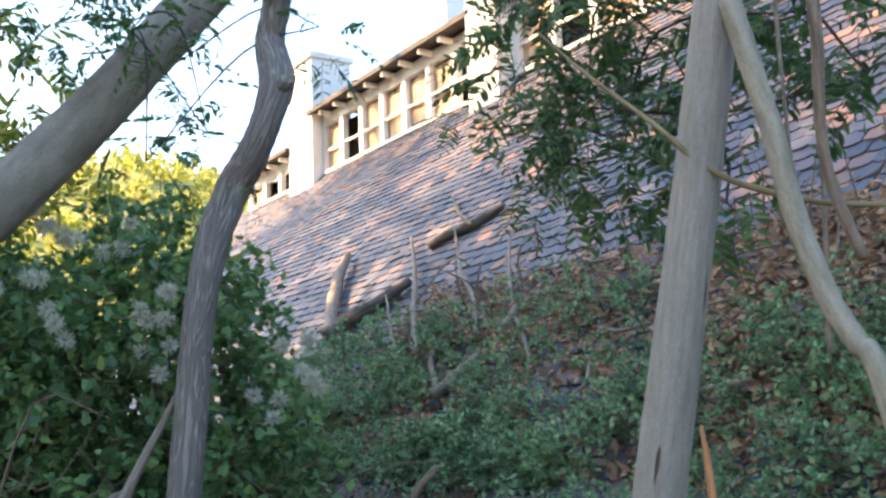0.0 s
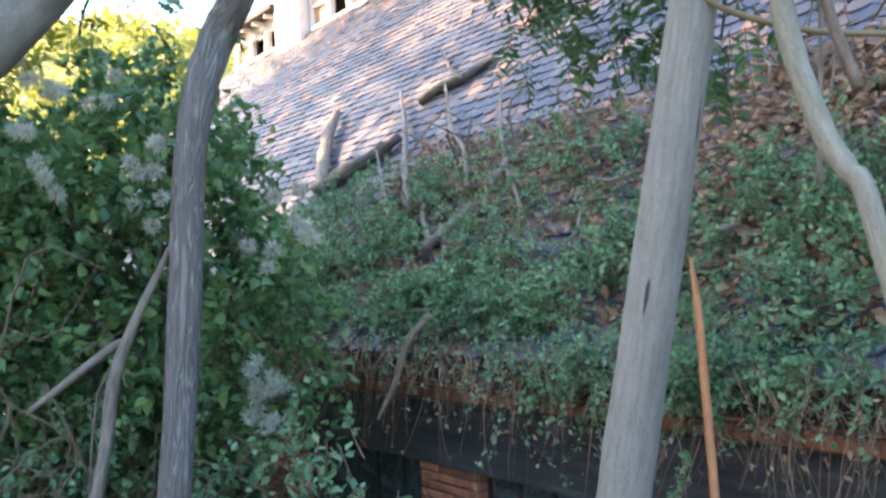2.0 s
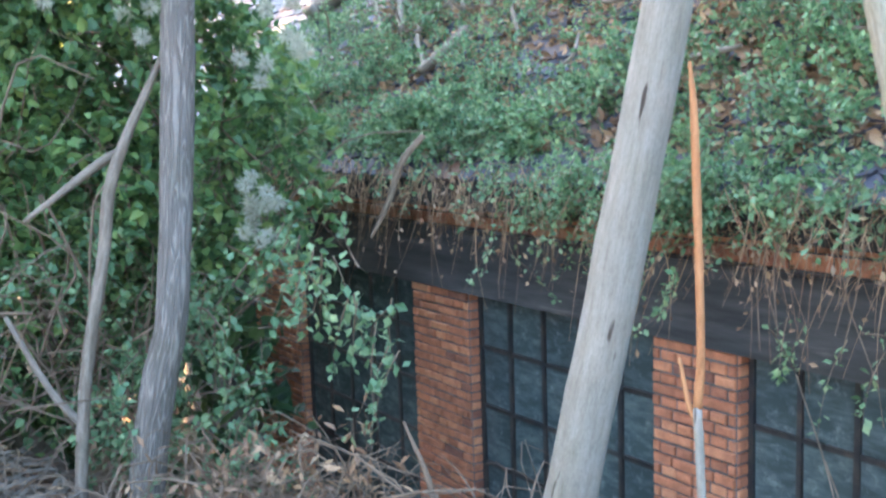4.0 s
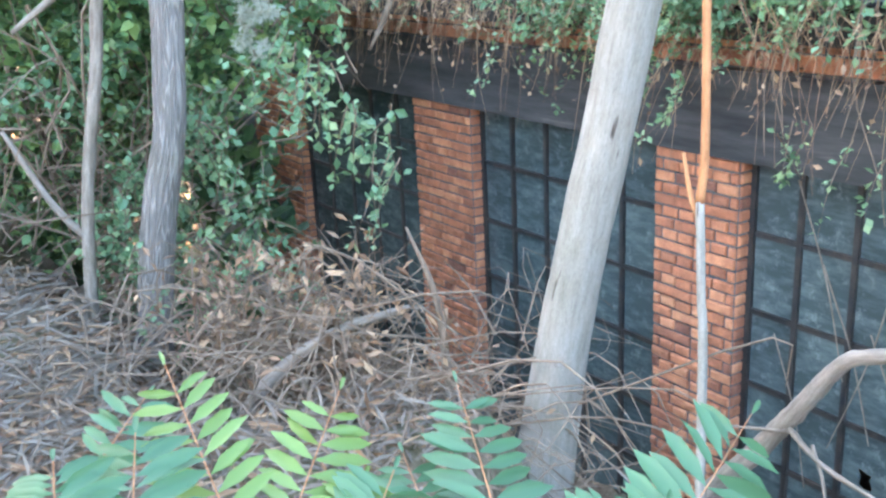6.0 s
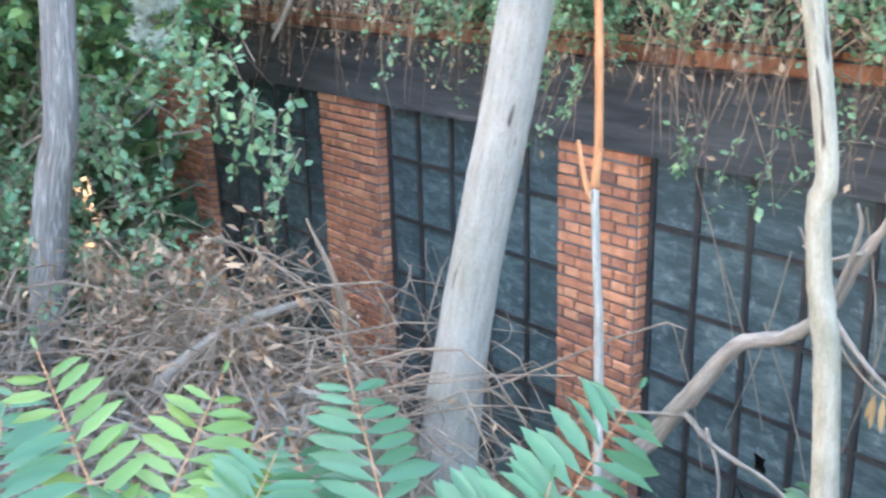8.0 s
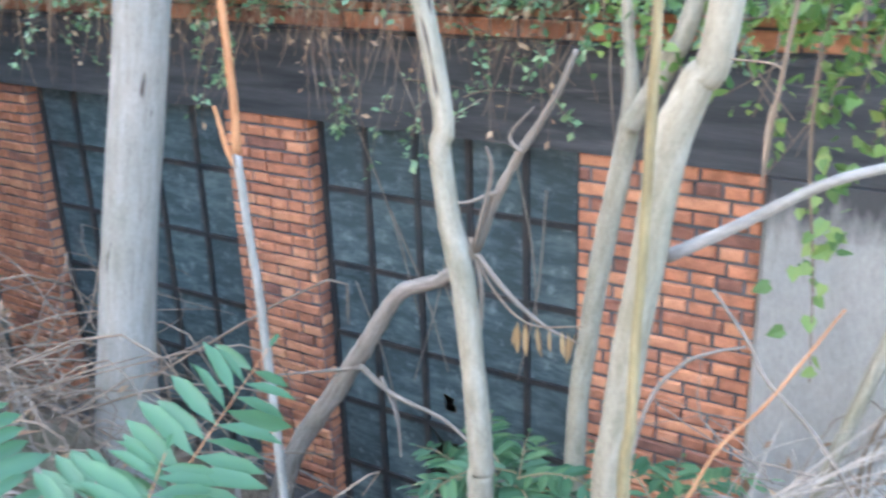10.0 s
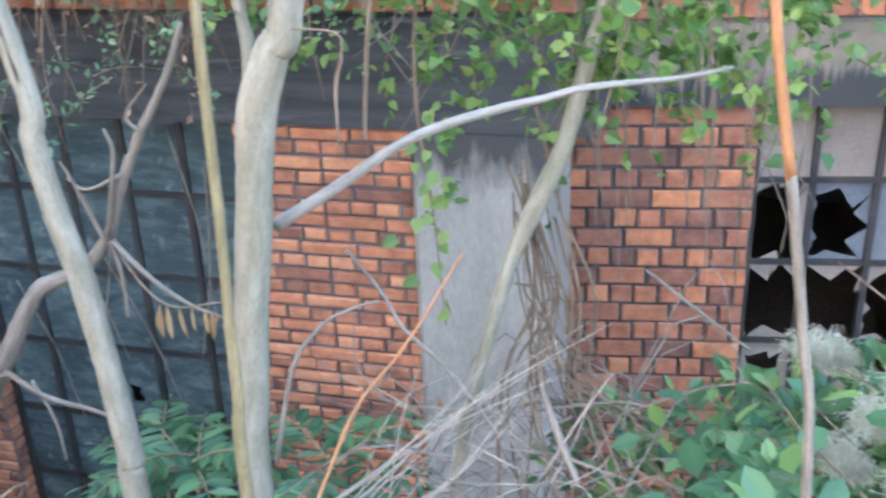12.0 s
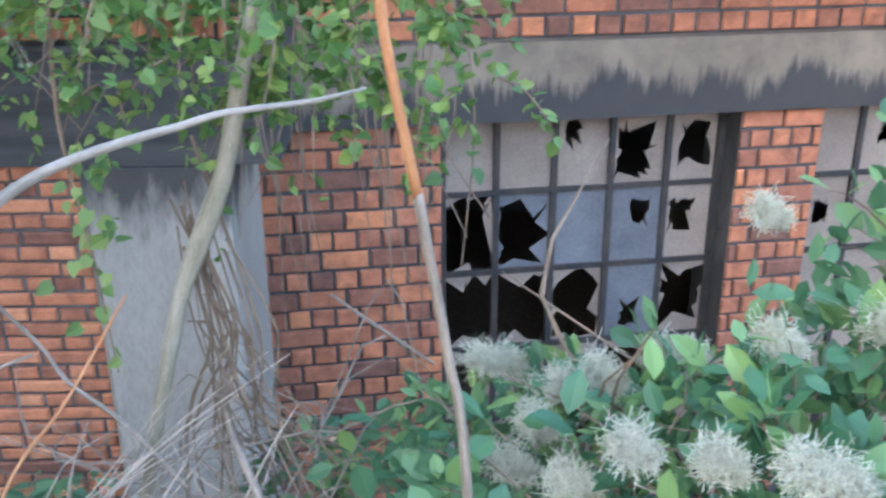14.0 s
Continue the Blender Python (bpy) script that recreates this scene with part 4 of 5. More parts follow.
stem("branch", "broken pale branch leaning on the ridged trunk", "branch", M_TWIG_PALE,
     [[(-0.77, 2.93, 2.52, 0.010), (-0.85, 2.66, 1.95, 0.026), (-0.87, 2.59, 1.59, 0.027), (-0.90, 2.47, 1.0, 0.027), (-0.93, 2.40, 0.30, 0.030)],
      [(-1.05, 2.32, 1.74, 0.010), (-0.97, 2.63, 1.97, 0.022), (-0.95, 2.75, 2.03, 0.012)],
      [(-0.91, 2.45, 0.85, 0.018), (-0.95, 2.34, 1.02, 0.016), (-1.0, 2.2, 1.35, 0.009)]], 9, 0.04, 14)
stem("branch", "curved fallen grey limb in the brush", "branch", M_TWIG_PALE,
     [[(0.24, 2.60, 0.36, 0.030), (0.30, 2.71, 0.52, 0.028), (0.37, 2.85, 0.64, 0.026), (0.45, 3.0, 0.72, 0.020), (0.52, 3.2, 0.76, 0.010)]], 10, 0.04, 15)
stem("branch", "pointed dry stick standing in the brush", "branch", M_TWIG,
     [[(0.60, 3.16, 1.09, 0.005), (0.67, 3.23, 0.79, 0.013), (0.70, 3.26, 0.20, 0.018)]], 8, 0.04, 16)
stem("branch", "broken limb hanging from the eaves", "branch", M_TWIG,
     [[(-1.04, 4.36, 2.02, 0.018), (-1.08, 4.24, 1.88, 0.019), (-1.12, 4.16, 1.65, 0.017), (-1.17, 4.08, 1.48, 0.009)]], 8, 0.05, 17)
stem("branch", "bare tan twig crossing the pale trunk", "branch", M_BARK_OCHRE,
     [[(1.45, 3.12, 3.30, 0.003), (1.57, 3.18, 3.15, 0.005), (1.72, 3.24, 2.99, 0.007), (1.83, 3.35, 2.84, 0.008), (1.97, 3.5, 2.76, 0.008), (2.08, 3.65, 2.74, 0.007)]], 8, 0.04, 18)
for k, pts in enumerate(([(1.90, 3.60, 3.9, .006), (1.96, 3.63, 3.31, .006), (1.93, 3.62, 2.86, .006), (1.91, 3.60, 2.40, .008)],
                         [(1.84, 3.62, 3.4, .006), (1.84, 3.62, 2.9, .005), (1.87, 3.6, 2.65, .005), (1.93, 3.6, 2.45, .006)],
                         [(2.0, 3.5, 3.6, .014), (2.03, 3.5, 3.2, .013), (2.02, 3.5, 2.85, .014), (2.09, 3.5, 2.6, .014)])):
    stem("creeper", "thin bare creeper stem hanging down", "creeper", M_TWIG if k == 2 else M_TWIG_PALE, [pts], 7, 0.04, 20 + k, "creeper stems")

stem("branch", "long bare orange shoot slanting before the pilaster", "branch", M_ORANGE, [[(3.14, 3.79, 1.06, 0.003), (3.035, 3.62, 0.885, 0.004), (2.955, 3.50, 0.79, 0.0045), (2.91, 3.38, 0.66, 0.005), (2.82, 3.15, 0.35, 0.007)]], 8, 0.08, 51)
stem("branch", "long pale dead shoot slanting over the pilaster", "branch", M_TWIG_PALE, [[(2.83, 3.81, 1.04, 0.005), (2.93, 3.79, 0.93, 0.005), (2.985, 3.77, 0.85, 0.0055), (3.11, 3.74, 0.755, 0.006), (3.25, 3.7, 0.6, 0.006)]], 8, 0.08, 52)
stem("branch", "curved thin grey shoot before the brick panel", "branch", M_TWIG_PALE, [[(2.95, 3.7, 0.96, 0.003), (2.88, 3.66, 0.945, 0.004), (2.82, 3.63, 0.91, 0.005), (2.77, 3.56, 0.83, 0.006), (2.73, 3.5, 0.6, 0.007)]], 7, 0.04, 53)
stem("branch", "pale broken shoot standing by the dry creepers", "branch", M_TWIG_PALE, [[(3.30, 3.95, 0.80, 0.006), (3.32, 3.90, 0.64, 0.010), (3.39, 3.78, 0.55, 0.012), (3.44, 3.72, 0.48, 0.010)]], 8, 0.05, 54)
stem("branch", "thin bare twig before the sooty brick wall", "branch", M_TWIG_PALE, [[(3.55, 4.3, 0.82, 0.004), (3.68, 4.2, 0.77, 0.005), (3.84, 4.1, 0.70, 0.004)]], 6, 0.04, 55)
# added stalks that stand in for pale streaks and reflections on the panes
for k, (xa, za, xb, zb) in enumerate(((0.80, 0.95, 1.10, 0.10), (0.95, 0.60, 1.25, -0.15), (1.30, 0.70, 1.05, -0.25), (1.60, 0.95, 1.72, 0.10), (1.75, 0.80, 1.62, -0.1), (1.2, 0.35, 1.5, -0.4), (-1.1, 0.15, -0.85, -0.45), (0.72, 0.2, 0.95, -0.5))):
    stem("creeper", "thin pale stalk added for streaks and reflected stems on the window", "creeper", M_TWIG_PALE, [[(xa, 5.05, za, .004), ((xa + xb) / 2 + 0.03, 5.04, (za + zb) / 2, .004), (xb, 5.03, zb, .003)]], 5, 0.05, 70 + k, "stalks against the windows")


# logs and sticks lying on the tiles
stem("log", "dead rotten log lying on the roof tiles", "log", M_BARK_LOG,
     [[(-5.76, 6.13, 3.17, 0.101), (-5.47, 6.26, 3.3, 0.094), (-5.14, 6.37, 3.42, 0.075), (-4.81, 6.58, 3.62, 0.051)]], 10, 0.10, 30, "logs on the roof")
stem("log", "dead rotten log with a broken twig on the tiles", "log", M_BARK_LOG,
     [[(-5.14, 7.06, 4.06, 0.054), (-4.89, 7.17, 4.17, 0.059), (-4.53, 7.21, 4.21, 0.052), (-4.21, 7.35, 4.35, 0.034)], [(-4.42, 7.09, 4.16, 0.023), (-4.92, 7.31, 4.38, 0.021), (-5.66, 7.72, 4.79, 0.016)]], 10, 0.12, 31, "logs on the roof")
for k, pts in enumerate((
        [(-5.58, 6.07, 3.17, 0.064), (-6.23, 6.45, 3.54, 0.076), (-6.87, 6.87, 3.97, 0.075), (-7.26, 7.21, 4.31, 0.05)],
        [(-3.32, 5.68, 2.78, 0.028), (-3.94, 6.07, 3.17, 0.028), (-4.79, 6.63, 3.72, 0.028), (-5.7, 7.17, 4.26, 0.019)],
        [(-2.63, 5.79, 2.89, 0.019), (-3.09, 6.12, 3.22, 0.019), (-3.76, 6.47, 3.57, 0.018), (-4.63, 7.03, 4.13, 0.011)],
        [(-2.28, 5.89, 2.99, 0.013), (-2.86, 6.33, 3.43, 0.014), (-3.73, 7.03, 4.13, 0.011)],
        [(-2.56, 5.34, 2.43, 0.037), (-2.45, 5.44, 2.54, 0.041), (-2.38, 5.56, 2.66, 0.037), (-2.36, 5.64, 2.73, 0.025)],
        [(-2.54, 5.37, 2.47, 0.018), (-2.98, 5.61, 2.7, 0.022), (-3.11, 5.79, 2.89, 0.02), (-2.87, 5.85, 2.95, 0.013)],
        [(-2.32, 5.77, 2.86, 0.033), (-2.3, 5.89, 2.99, 0.029), (-2.34, 5.98, 3.08, 0.021)],
        [(-1.63, 5.51, 2.61, 0.015), (-1.98, 5.73, 2.83, 0.014), (-2.36, 5.94, 3.04, 0.011)],
        [(-1.81, 6.17, 3.27, 0.02), (-1.8, 6.28, 3.38, 0.019), (-1.82, 6.37, 3.47, 0.013)],
        [(-2.27, 6.06, 3.16, 0.017), (-1.77, 6.01, 3.11, 0.018), (-1.39, 5.93, 3.02, 0.015), (-1.09, 5.95, 3.04, 0.009)],
        [(-1.16, 5.69, 2.79, 0.014), (-0.92, 5.65, 2.75, 0.014), (-0.71, 5.68, 2.78, 0.01)],
        [(-0.99, 5.28, 2.37, 0.013), (-0.93, 5.34, 2.44, 0.012), (-1.02, 5.47, 2.57, 0.009)],
        [(-3.57, 5.65, 2.74, 0.016), (-4.34, 6.06, 3.16, 0.016), (-5.02, 6.42, 3.52, 0.011)],
        [(0.0, 5.27, 2.36, 0.018), (0.17, 5.28, 2.38, 0.017), (0.29, 5.31, 2.4, 0.011)],
        [(0.46, 5.11, 2.21, 0.013), (0.64, 5.1, 2.2, 0.013), (0.78, 5.11, 2.21, 0.008)],
        [(0.59, 5.47, 2.57, 0.013), (0.8, 5.35, 2.45, 0.011), (0.96, 5.32, 2.42, 0.008)],
        )):
    stem("branch", "bare dead branch lying on the roof edge", "branch", M_TWIG_PALE, [pts], 7, 0.06, 140 + k, "dead branches on the roof")


# ------------------------------------------------------------ foliage
def plant(name, label, category, pieces, group="", at=(0, 0, 0), kind=""):
    """pieces: rows of part name, mesh, material."""
    t = thing(name, label, category, group, kind)
    for n, m, mt in pieces:
        if m.v:
            # many thin shoots that grow through one another
            part(n, m, mt, t, kind="stuff" if n in ("stem", "twig", "dead_shoot", "dead_twig") and len(m.g) > 2 else "")
    return t


def build_clematis_bush():
    rng = np.random.default_rng(21)
    lv, st, fl = Mesh(), Mesh(), Mesh()
    blobs = [(-2.5, 2.5, 1.9, 0.75, 0.9, 1.35), (-2.0, 3.1, 2.3, 0.65, 0.65, 1.05), (-2.75, 3.4, 2.4, 0.8, 0.8, 1.3), (-1.75, 3.55, 2.05, 0.42, 0.4, 0.72), (-3.3, 2.2, 2.2, 0.9, 0.9, 1.4), (-2.9, 1.7, 1.4, 0.9, 0.7, 1.3)]
    p, d = in_blob(rng, 4300, blobs)
    for a, n in zip(p, d):
        if a[2] < 0.15 or a[2] < 1.45 and rng.random() < 0.55:
            continue
        sprays(lv, st if rng.random() < 0.3 else None, rng, a, n + (0, 0, -0.5) + rng.normal(size=3) * 0.5, rng.uniform(0.15, 0.34), 12, 0.060, 0.6, HEART, HEART_F)
    twigs(st, rng, 150, (-2.3, 2.8, 1.2), (0.9, 0.9, 0.9), 0.9, 0.006, (0, 0, 0.9))
    twigs(st, rng, 90, (-1.75, 2.45, 0.95), (0.6, 0.5, 0.45), 0.9, 0.006, (0.1, 0, 1.3))
    spots = [(-1.95, 2.75, 3.15), (-2.1, 2.65, 3.3), (-1.9, 2.95, 3.2), (-1.75, 2.6, 2.85), (-1.8, 2.62, 2.7), (-1.55, 3.05, 2.75), (-1.5, 3.15, 2.7), (-1.6, 3.0, 2.55), (-1.35, 3.65, 2.55), (-1.33, 3.72, 2.4), (-1.5, 3.52, 1.72), (-1.46, 3.54, 1.68), (-1.56, 3.50, 1.58), (-1.53, 3.5, 1.49), (-1.42, 3.55, 2.3), (-1.95, 2.4, 2.9)]
    t = plant("clematis_bush", "dense green clematis thicket with white fluffy seed heads", "bush", [("leaves", lv, M_LEAF_BUSH), ("stem", st, M_TWIG)])
    for c in spots:
        for _ in range(3):
            q, fl = np.array(c) + (0.42, -0.14, 0.06) + rng.normal(size=3) * 0.055, Mesh()
            for _ in range(130):
                n = unit(rng.normal(size=3))
                leaf(fl, q + n * 0.008, n + 0.35 * rng.normal(size=3), rng.normal(size=3), rng.uniform(0.024, 0.056), SMALL, SMALL_F, 0.22)
            part("seed_head", fl, M_FLUFF, t, "fluffy white seed head")



build_clematis_bush()


def build_thicket():
    rng = np.random.default_rng(45)
    lv = Mesh()
    p, d = in_blob(rng, 900, [(-5.4, 2.6, 0.9, 1.0, 1.2, 1.5), (-6.6, 3.6, 1.2, 1.2, 1.0, 1.8), (-5.0, 1.2, 0.9, 1.0, 1.0, 1.4), (-3.6, 3.7, 0.2, 0.7, 0.6, 0.8), (-5.4, 4.3, 0.5, 0.9, 0.7, 1.0)])
    for a, n in zip(p, d):
        sprays(lv, None, rng, a, n, 0.4, 8, 0.16, 0.4, HEART, HEART_F)
    plant("thicket", "dark green undergrowth behind the clematis", "bush", [("leaves", lv, M_LEAF_TREE)])


build_thicket()


def build_eave_shrubs():
    """Low shrubs rooted along the roof edge, hanging over the beam."""
    rng = np.random.default_rng(22)
    for k, x in enumerate(np.arange(-5.6, 2.6, 0.82)):
        lv, st, br = Mesh(), Mesh(), Mesh()
        clumps = [(x + rng.uniform(-0.45, 0.45), 4.6 + (1.5 if x < -1.2 else 1.05) * rng.random() ** 1.3, rng.uniform(-0.05, 0.2)) for _ in range(20)]
        for _ in range(300):
            cx, cy, cz = clumps[rng.integers(20)]
            s = 0.085 if rng.random() < 0.7 else 0.3
            px = cx + rng.normal() * s
            py = max(4.72 if px > -0.7 else 5.0, cy + rng.normal() * s)
            top = roof_z(py)
            a = np.array((px, py, top + cz + rng.normal() * 0.05))
            n = unit((rng.normal() * 0.5, -0.6 + rng.normal() * 0.4, 0.6 + rng.normal() * 0.5))
            sprays(lv, st if rng.random() < 0.5 else None, rng, a, n, rng.uniform(0.14, 0.36), 26, 0.037, 0.45, SMALL, SMALL_F, 0.8, 0.004, 1.1)
        for _ in range(15 if x > -1.0 else 6):
            a = np.array((x + rng.uniform(-0.45, 0.45), rng.uniform(4.6, 4.85), rng.uniform(1.74, 1.98)))
            sprays(lv, st, rng, a, (rng.normal() * 0.5, -0.5, -0.1 + 0.3 * rng.normal()), rng.uniform(0.12, 0.32), 17, 0.040, 0.6, SMALL, SMALL_F, 0.8, 0.003, 1.2)
        for _ in range(100):
            a = np.array((x + rng.uniform(-0.45, 0.45), rng.uniform(4.55, 4.9), rng.uniform(1.62, 1.85)))
            sprays(br, br, rng, a, (rng.normal() * 0.6, -0.25, -0.8), rng.uniform(0.12, 0.34) if rng.random() < 0.9 else 0.5, 2, 0.036, 0.3, SMALL, SMALL_F, 0.7, 0.003)
        plant("shrub", "green small-leaved shrub spilling over the roof edge", "shrub", [("leaves", lv, M_LEAF_SHRUB), ("stem", st, M_TWIG), ("dead_shoot", br, M_BROWN)], "shrubs along the eaves")


build_eave_shrubs()


def build_roof_litter():
    rng = np.random.default_rng(23)
    lv, tw = Mesh(), Mesh()
    for k in range(15500):
        x, y = rng.uniform(-4.2, 3.0) if k < 9500 else rng.uniform(-0.3, 3.0), 4.9 + 1.55 * rng.random() ** 0.8
        if x < -1.0 and y > 6.45 - 0.02 * rng.random():
            continue
        a = (x, y, roof_z(y) + 0.04 + 0.12 * rng.random() ** 2)
        leaf(lv, a, rng.normal(size=3) * (1, 1, 0.5), (0, -0.7, 0.7) + 0.6 * rng.normal(size=3), rng.uniform(0.04, 0.09), SMALL, SMALL_F, 1.1)
    for _ in range(230):
        x, y = rng.uniform(-4.5, 2.5), rng.uniform(5.6, 6.5)
        twigs(tw, rng, 1, (x, y, roof_z(y) + 0.12), (0.1, 0.1, 0.05), 0.6, 0.008, (0, 0.4, 0.4), 0.1)
    plant("roof_litter", "brown dead leaves and twigs lying on the tiles", "leaf litter", [("dead_leaves", lv, M_BROWN), ("dead_twig", tw, M_TWIG)], kind="stuff")


build_roof_litter()


def build_hanging_shoot(label, at, n, rng, size=0.05, spread=0.25, mt=None, way=(0, -0.2, -0.7), ln=0.28):
    lv, st = Mesh(), Mesh()
    for _ in range(n):
        a = np.asarray(at) + rng.normal(size=3) * spread * np.array((1, 0.5, 0.8))
        sprays(lv, st, rng, a, np.asarray(way) + rng.normal(size=3) * 0.5, ln * rng.uniform(0.6, 1.2), 18, size * 0.85, 0.3, SMALL, SMALL_F, 0.9, 0.003, 1.25)
    plant("shrub_shoot", label, "shoot", [("leaves", lv, mt or M_LEAF_SHRUB), ("stem", st, M_TWIG)], "hanging shoots")


_r = np.random.default_rng(24)
for at, n, sp in (((0.25, 3.25, 1.40), 7, 0.12), ((0.05, 3.15, 1.57), 9, 0.13), ((-0.25, 3.2, 1.72), 6, 0.10), ((-0.75, 3.15, 0.75), 22, 0.22), ((-1.2, 2.9, 0.6), 24, 0.25), ((-0.95, 3.0, 1.15), 20, 0.22), ((-1.3, 3.1, 1.4), 20, 0.25), ((-1.5, 2.9, 1.05), 22, 0.28), ((-1.0, 2.6, 0.9), 14, 0.2), ((-1.45, 2.6, 1.5), 22, 0.25)):
    build_hanging_shoot("green leafy shoot hanging before the dark window", at, n, _r, 0.056, sp)
for at, n, sp in (((1.45, 4.45, 1.38), 7, 0.10), ((1.15, 4.6, 1.28), 5, 0.07), ((1.75, 4.5, 1.5), 10, 0.14), ((0.6, 4.5, 1.45), 4, 0.07), ((2.3, 4.6, 1.6), 10, 0.16), ((-0.55, 4.5, 1.55), 8, 0.14)):
    build_hanging_shoot("green leafy shoot hanging over the concrete beam", at, max(3, n // 2), _r, 0.042, sp)


def build_ivy():
    """Light green creeper leaves round the leaning stem and the beam."""
    rng = np.random.default_rng(25)
    lv, st = Mesh(), Mesh()
    blobs = [(3.40, 4.0, 1.58, 0.14, 0.14, 0.12), (3.59, 3.92, 1.58, 0.22, 0.14, 0.10), (2.92, 4.07, 1.60, 0.18, 0.14, 0.09), (3.86, 3.92, 1.53, 0.14, 0.12, 0.09), (3.11, 4.0, 1.50, 0.07, 0.1, 0.14), (3.28, 3.99, 1.70, 0.3, 0.15, 0.10), (3.37, 3.93, 1.40, 0.08, 0.08, 0.11), (2.65, 4.2, 1.72, 0.25, 0.2, 0.08), (3.42, 3.9, 1.85, 0.5, 0.25, 0.14), (3.62, 3.9, 1.70, 0.3, 0.14, 0.12)]
    p, d = in_blob(rng, 400, blobs)
    for a, n in zip(p, d):
        sprays(lv, st if rng.random() < 0.3 else None, rng, a, n + (0, -0.2, -0.5), rng.uniform(0.08, 0.2), 7, 0.036, 0.5, HEART, HEART_F)
    for z in np.arange(1.38, 0.80, -0.045):
        for _ in range(3 if z > 1.05 else 1):
            leaf(lv, (3.04 + rng.normal() * 0.035, 3.9 + rng.normal() * 0.03, z), (rng.normal(), -0.6, -0.8), (0, -1, 0.4) + 0.4 * rng.normal(size=3), rng.uniform(0.03, 0.05), HEART, HEART_F)
    tube(st, [(3.03, 3.95, 1.9, .005), (3.0, 3.92, 1.45, .005), (3.04, 3.9, 1.1, .003), (3.06, 3.9, 0.8, .002)], 5)
    tube(st, [(3.05, 3.6, 2.0, .006), (3.0, 3.6, 1.6, .005), (2.98, 3.6, 1.40, .004)], 6)
    plant("creeper", "light green creeper leaves round a leaning stem", "creeper", [("leaves", lv, M_LEAF_VINE), ("stem", st, M_TWIG)])


build_ivy()


def build_dry_creepers():
    rng = np.random.default_rng(26)
    t = thing("dry_creeper", "tangle of dry bare creeper stems over the pilaster", "creeper")
    for k in range(24):
        x = 3.30 + rng.normal() * 0.03
        x2 = 3.40 + rng.uniform(-0.18, 0.55)
        y2 = 4.0 + rng.uniform(-0.45, 0.35)
        r = rng.uniform(0.002, 0.0055)
        m = Mesh()
        tube(m, [(x, 3.9 + rng.normal() * 0.03, 1.16 + rng.normal() * 0.1, r), (x + 0.05 + rng.normal() * 0.025, 3.92, 0.90, r), (x + (x2 - x) * 0.35 + rng.normal() * 0.03, 3.93, 0.62, r), (x2 + rng.normal() * 0.05, y2, 0.28, r), (x2 + rng.normal() * 0.15, y2 - 0.1, 0.05, r)], 4, 3)
        part("strand", m, M_TWIG, t)
    for k in range(22):
        x = rng.uniform(3.25, 4.0)
        m = Mesh()
        tube(m, [(x, 4.75, 1.7, .003), (x + rng.normal() * 0.03, 4.65, 1.25, .003), (x + rng.normal() * 0.06, 4.6, rng.uniform(0.5, 1.0), .002)], 4, 3)
        part("strand", m, M_TWIG, t)
    t = thing("dry_creeper", "dry creeper stems hanging over the concrete beam", "creeper")
    for k in range(26):
        x = rng.uniform(0.9, 2.9)
        m = Mesh()
        tube(m, [(x, 4.75, 1.8, .004), (x + rng.normal() * 0.04, 4.65, 1.5, .004), (x + rng.normal() * 0.1, 4.6, rng.uniform(1.05, 1.35), .002)], 4, 3)
        part("strand", m, M_TWIG, t)


build_dry_creepers()


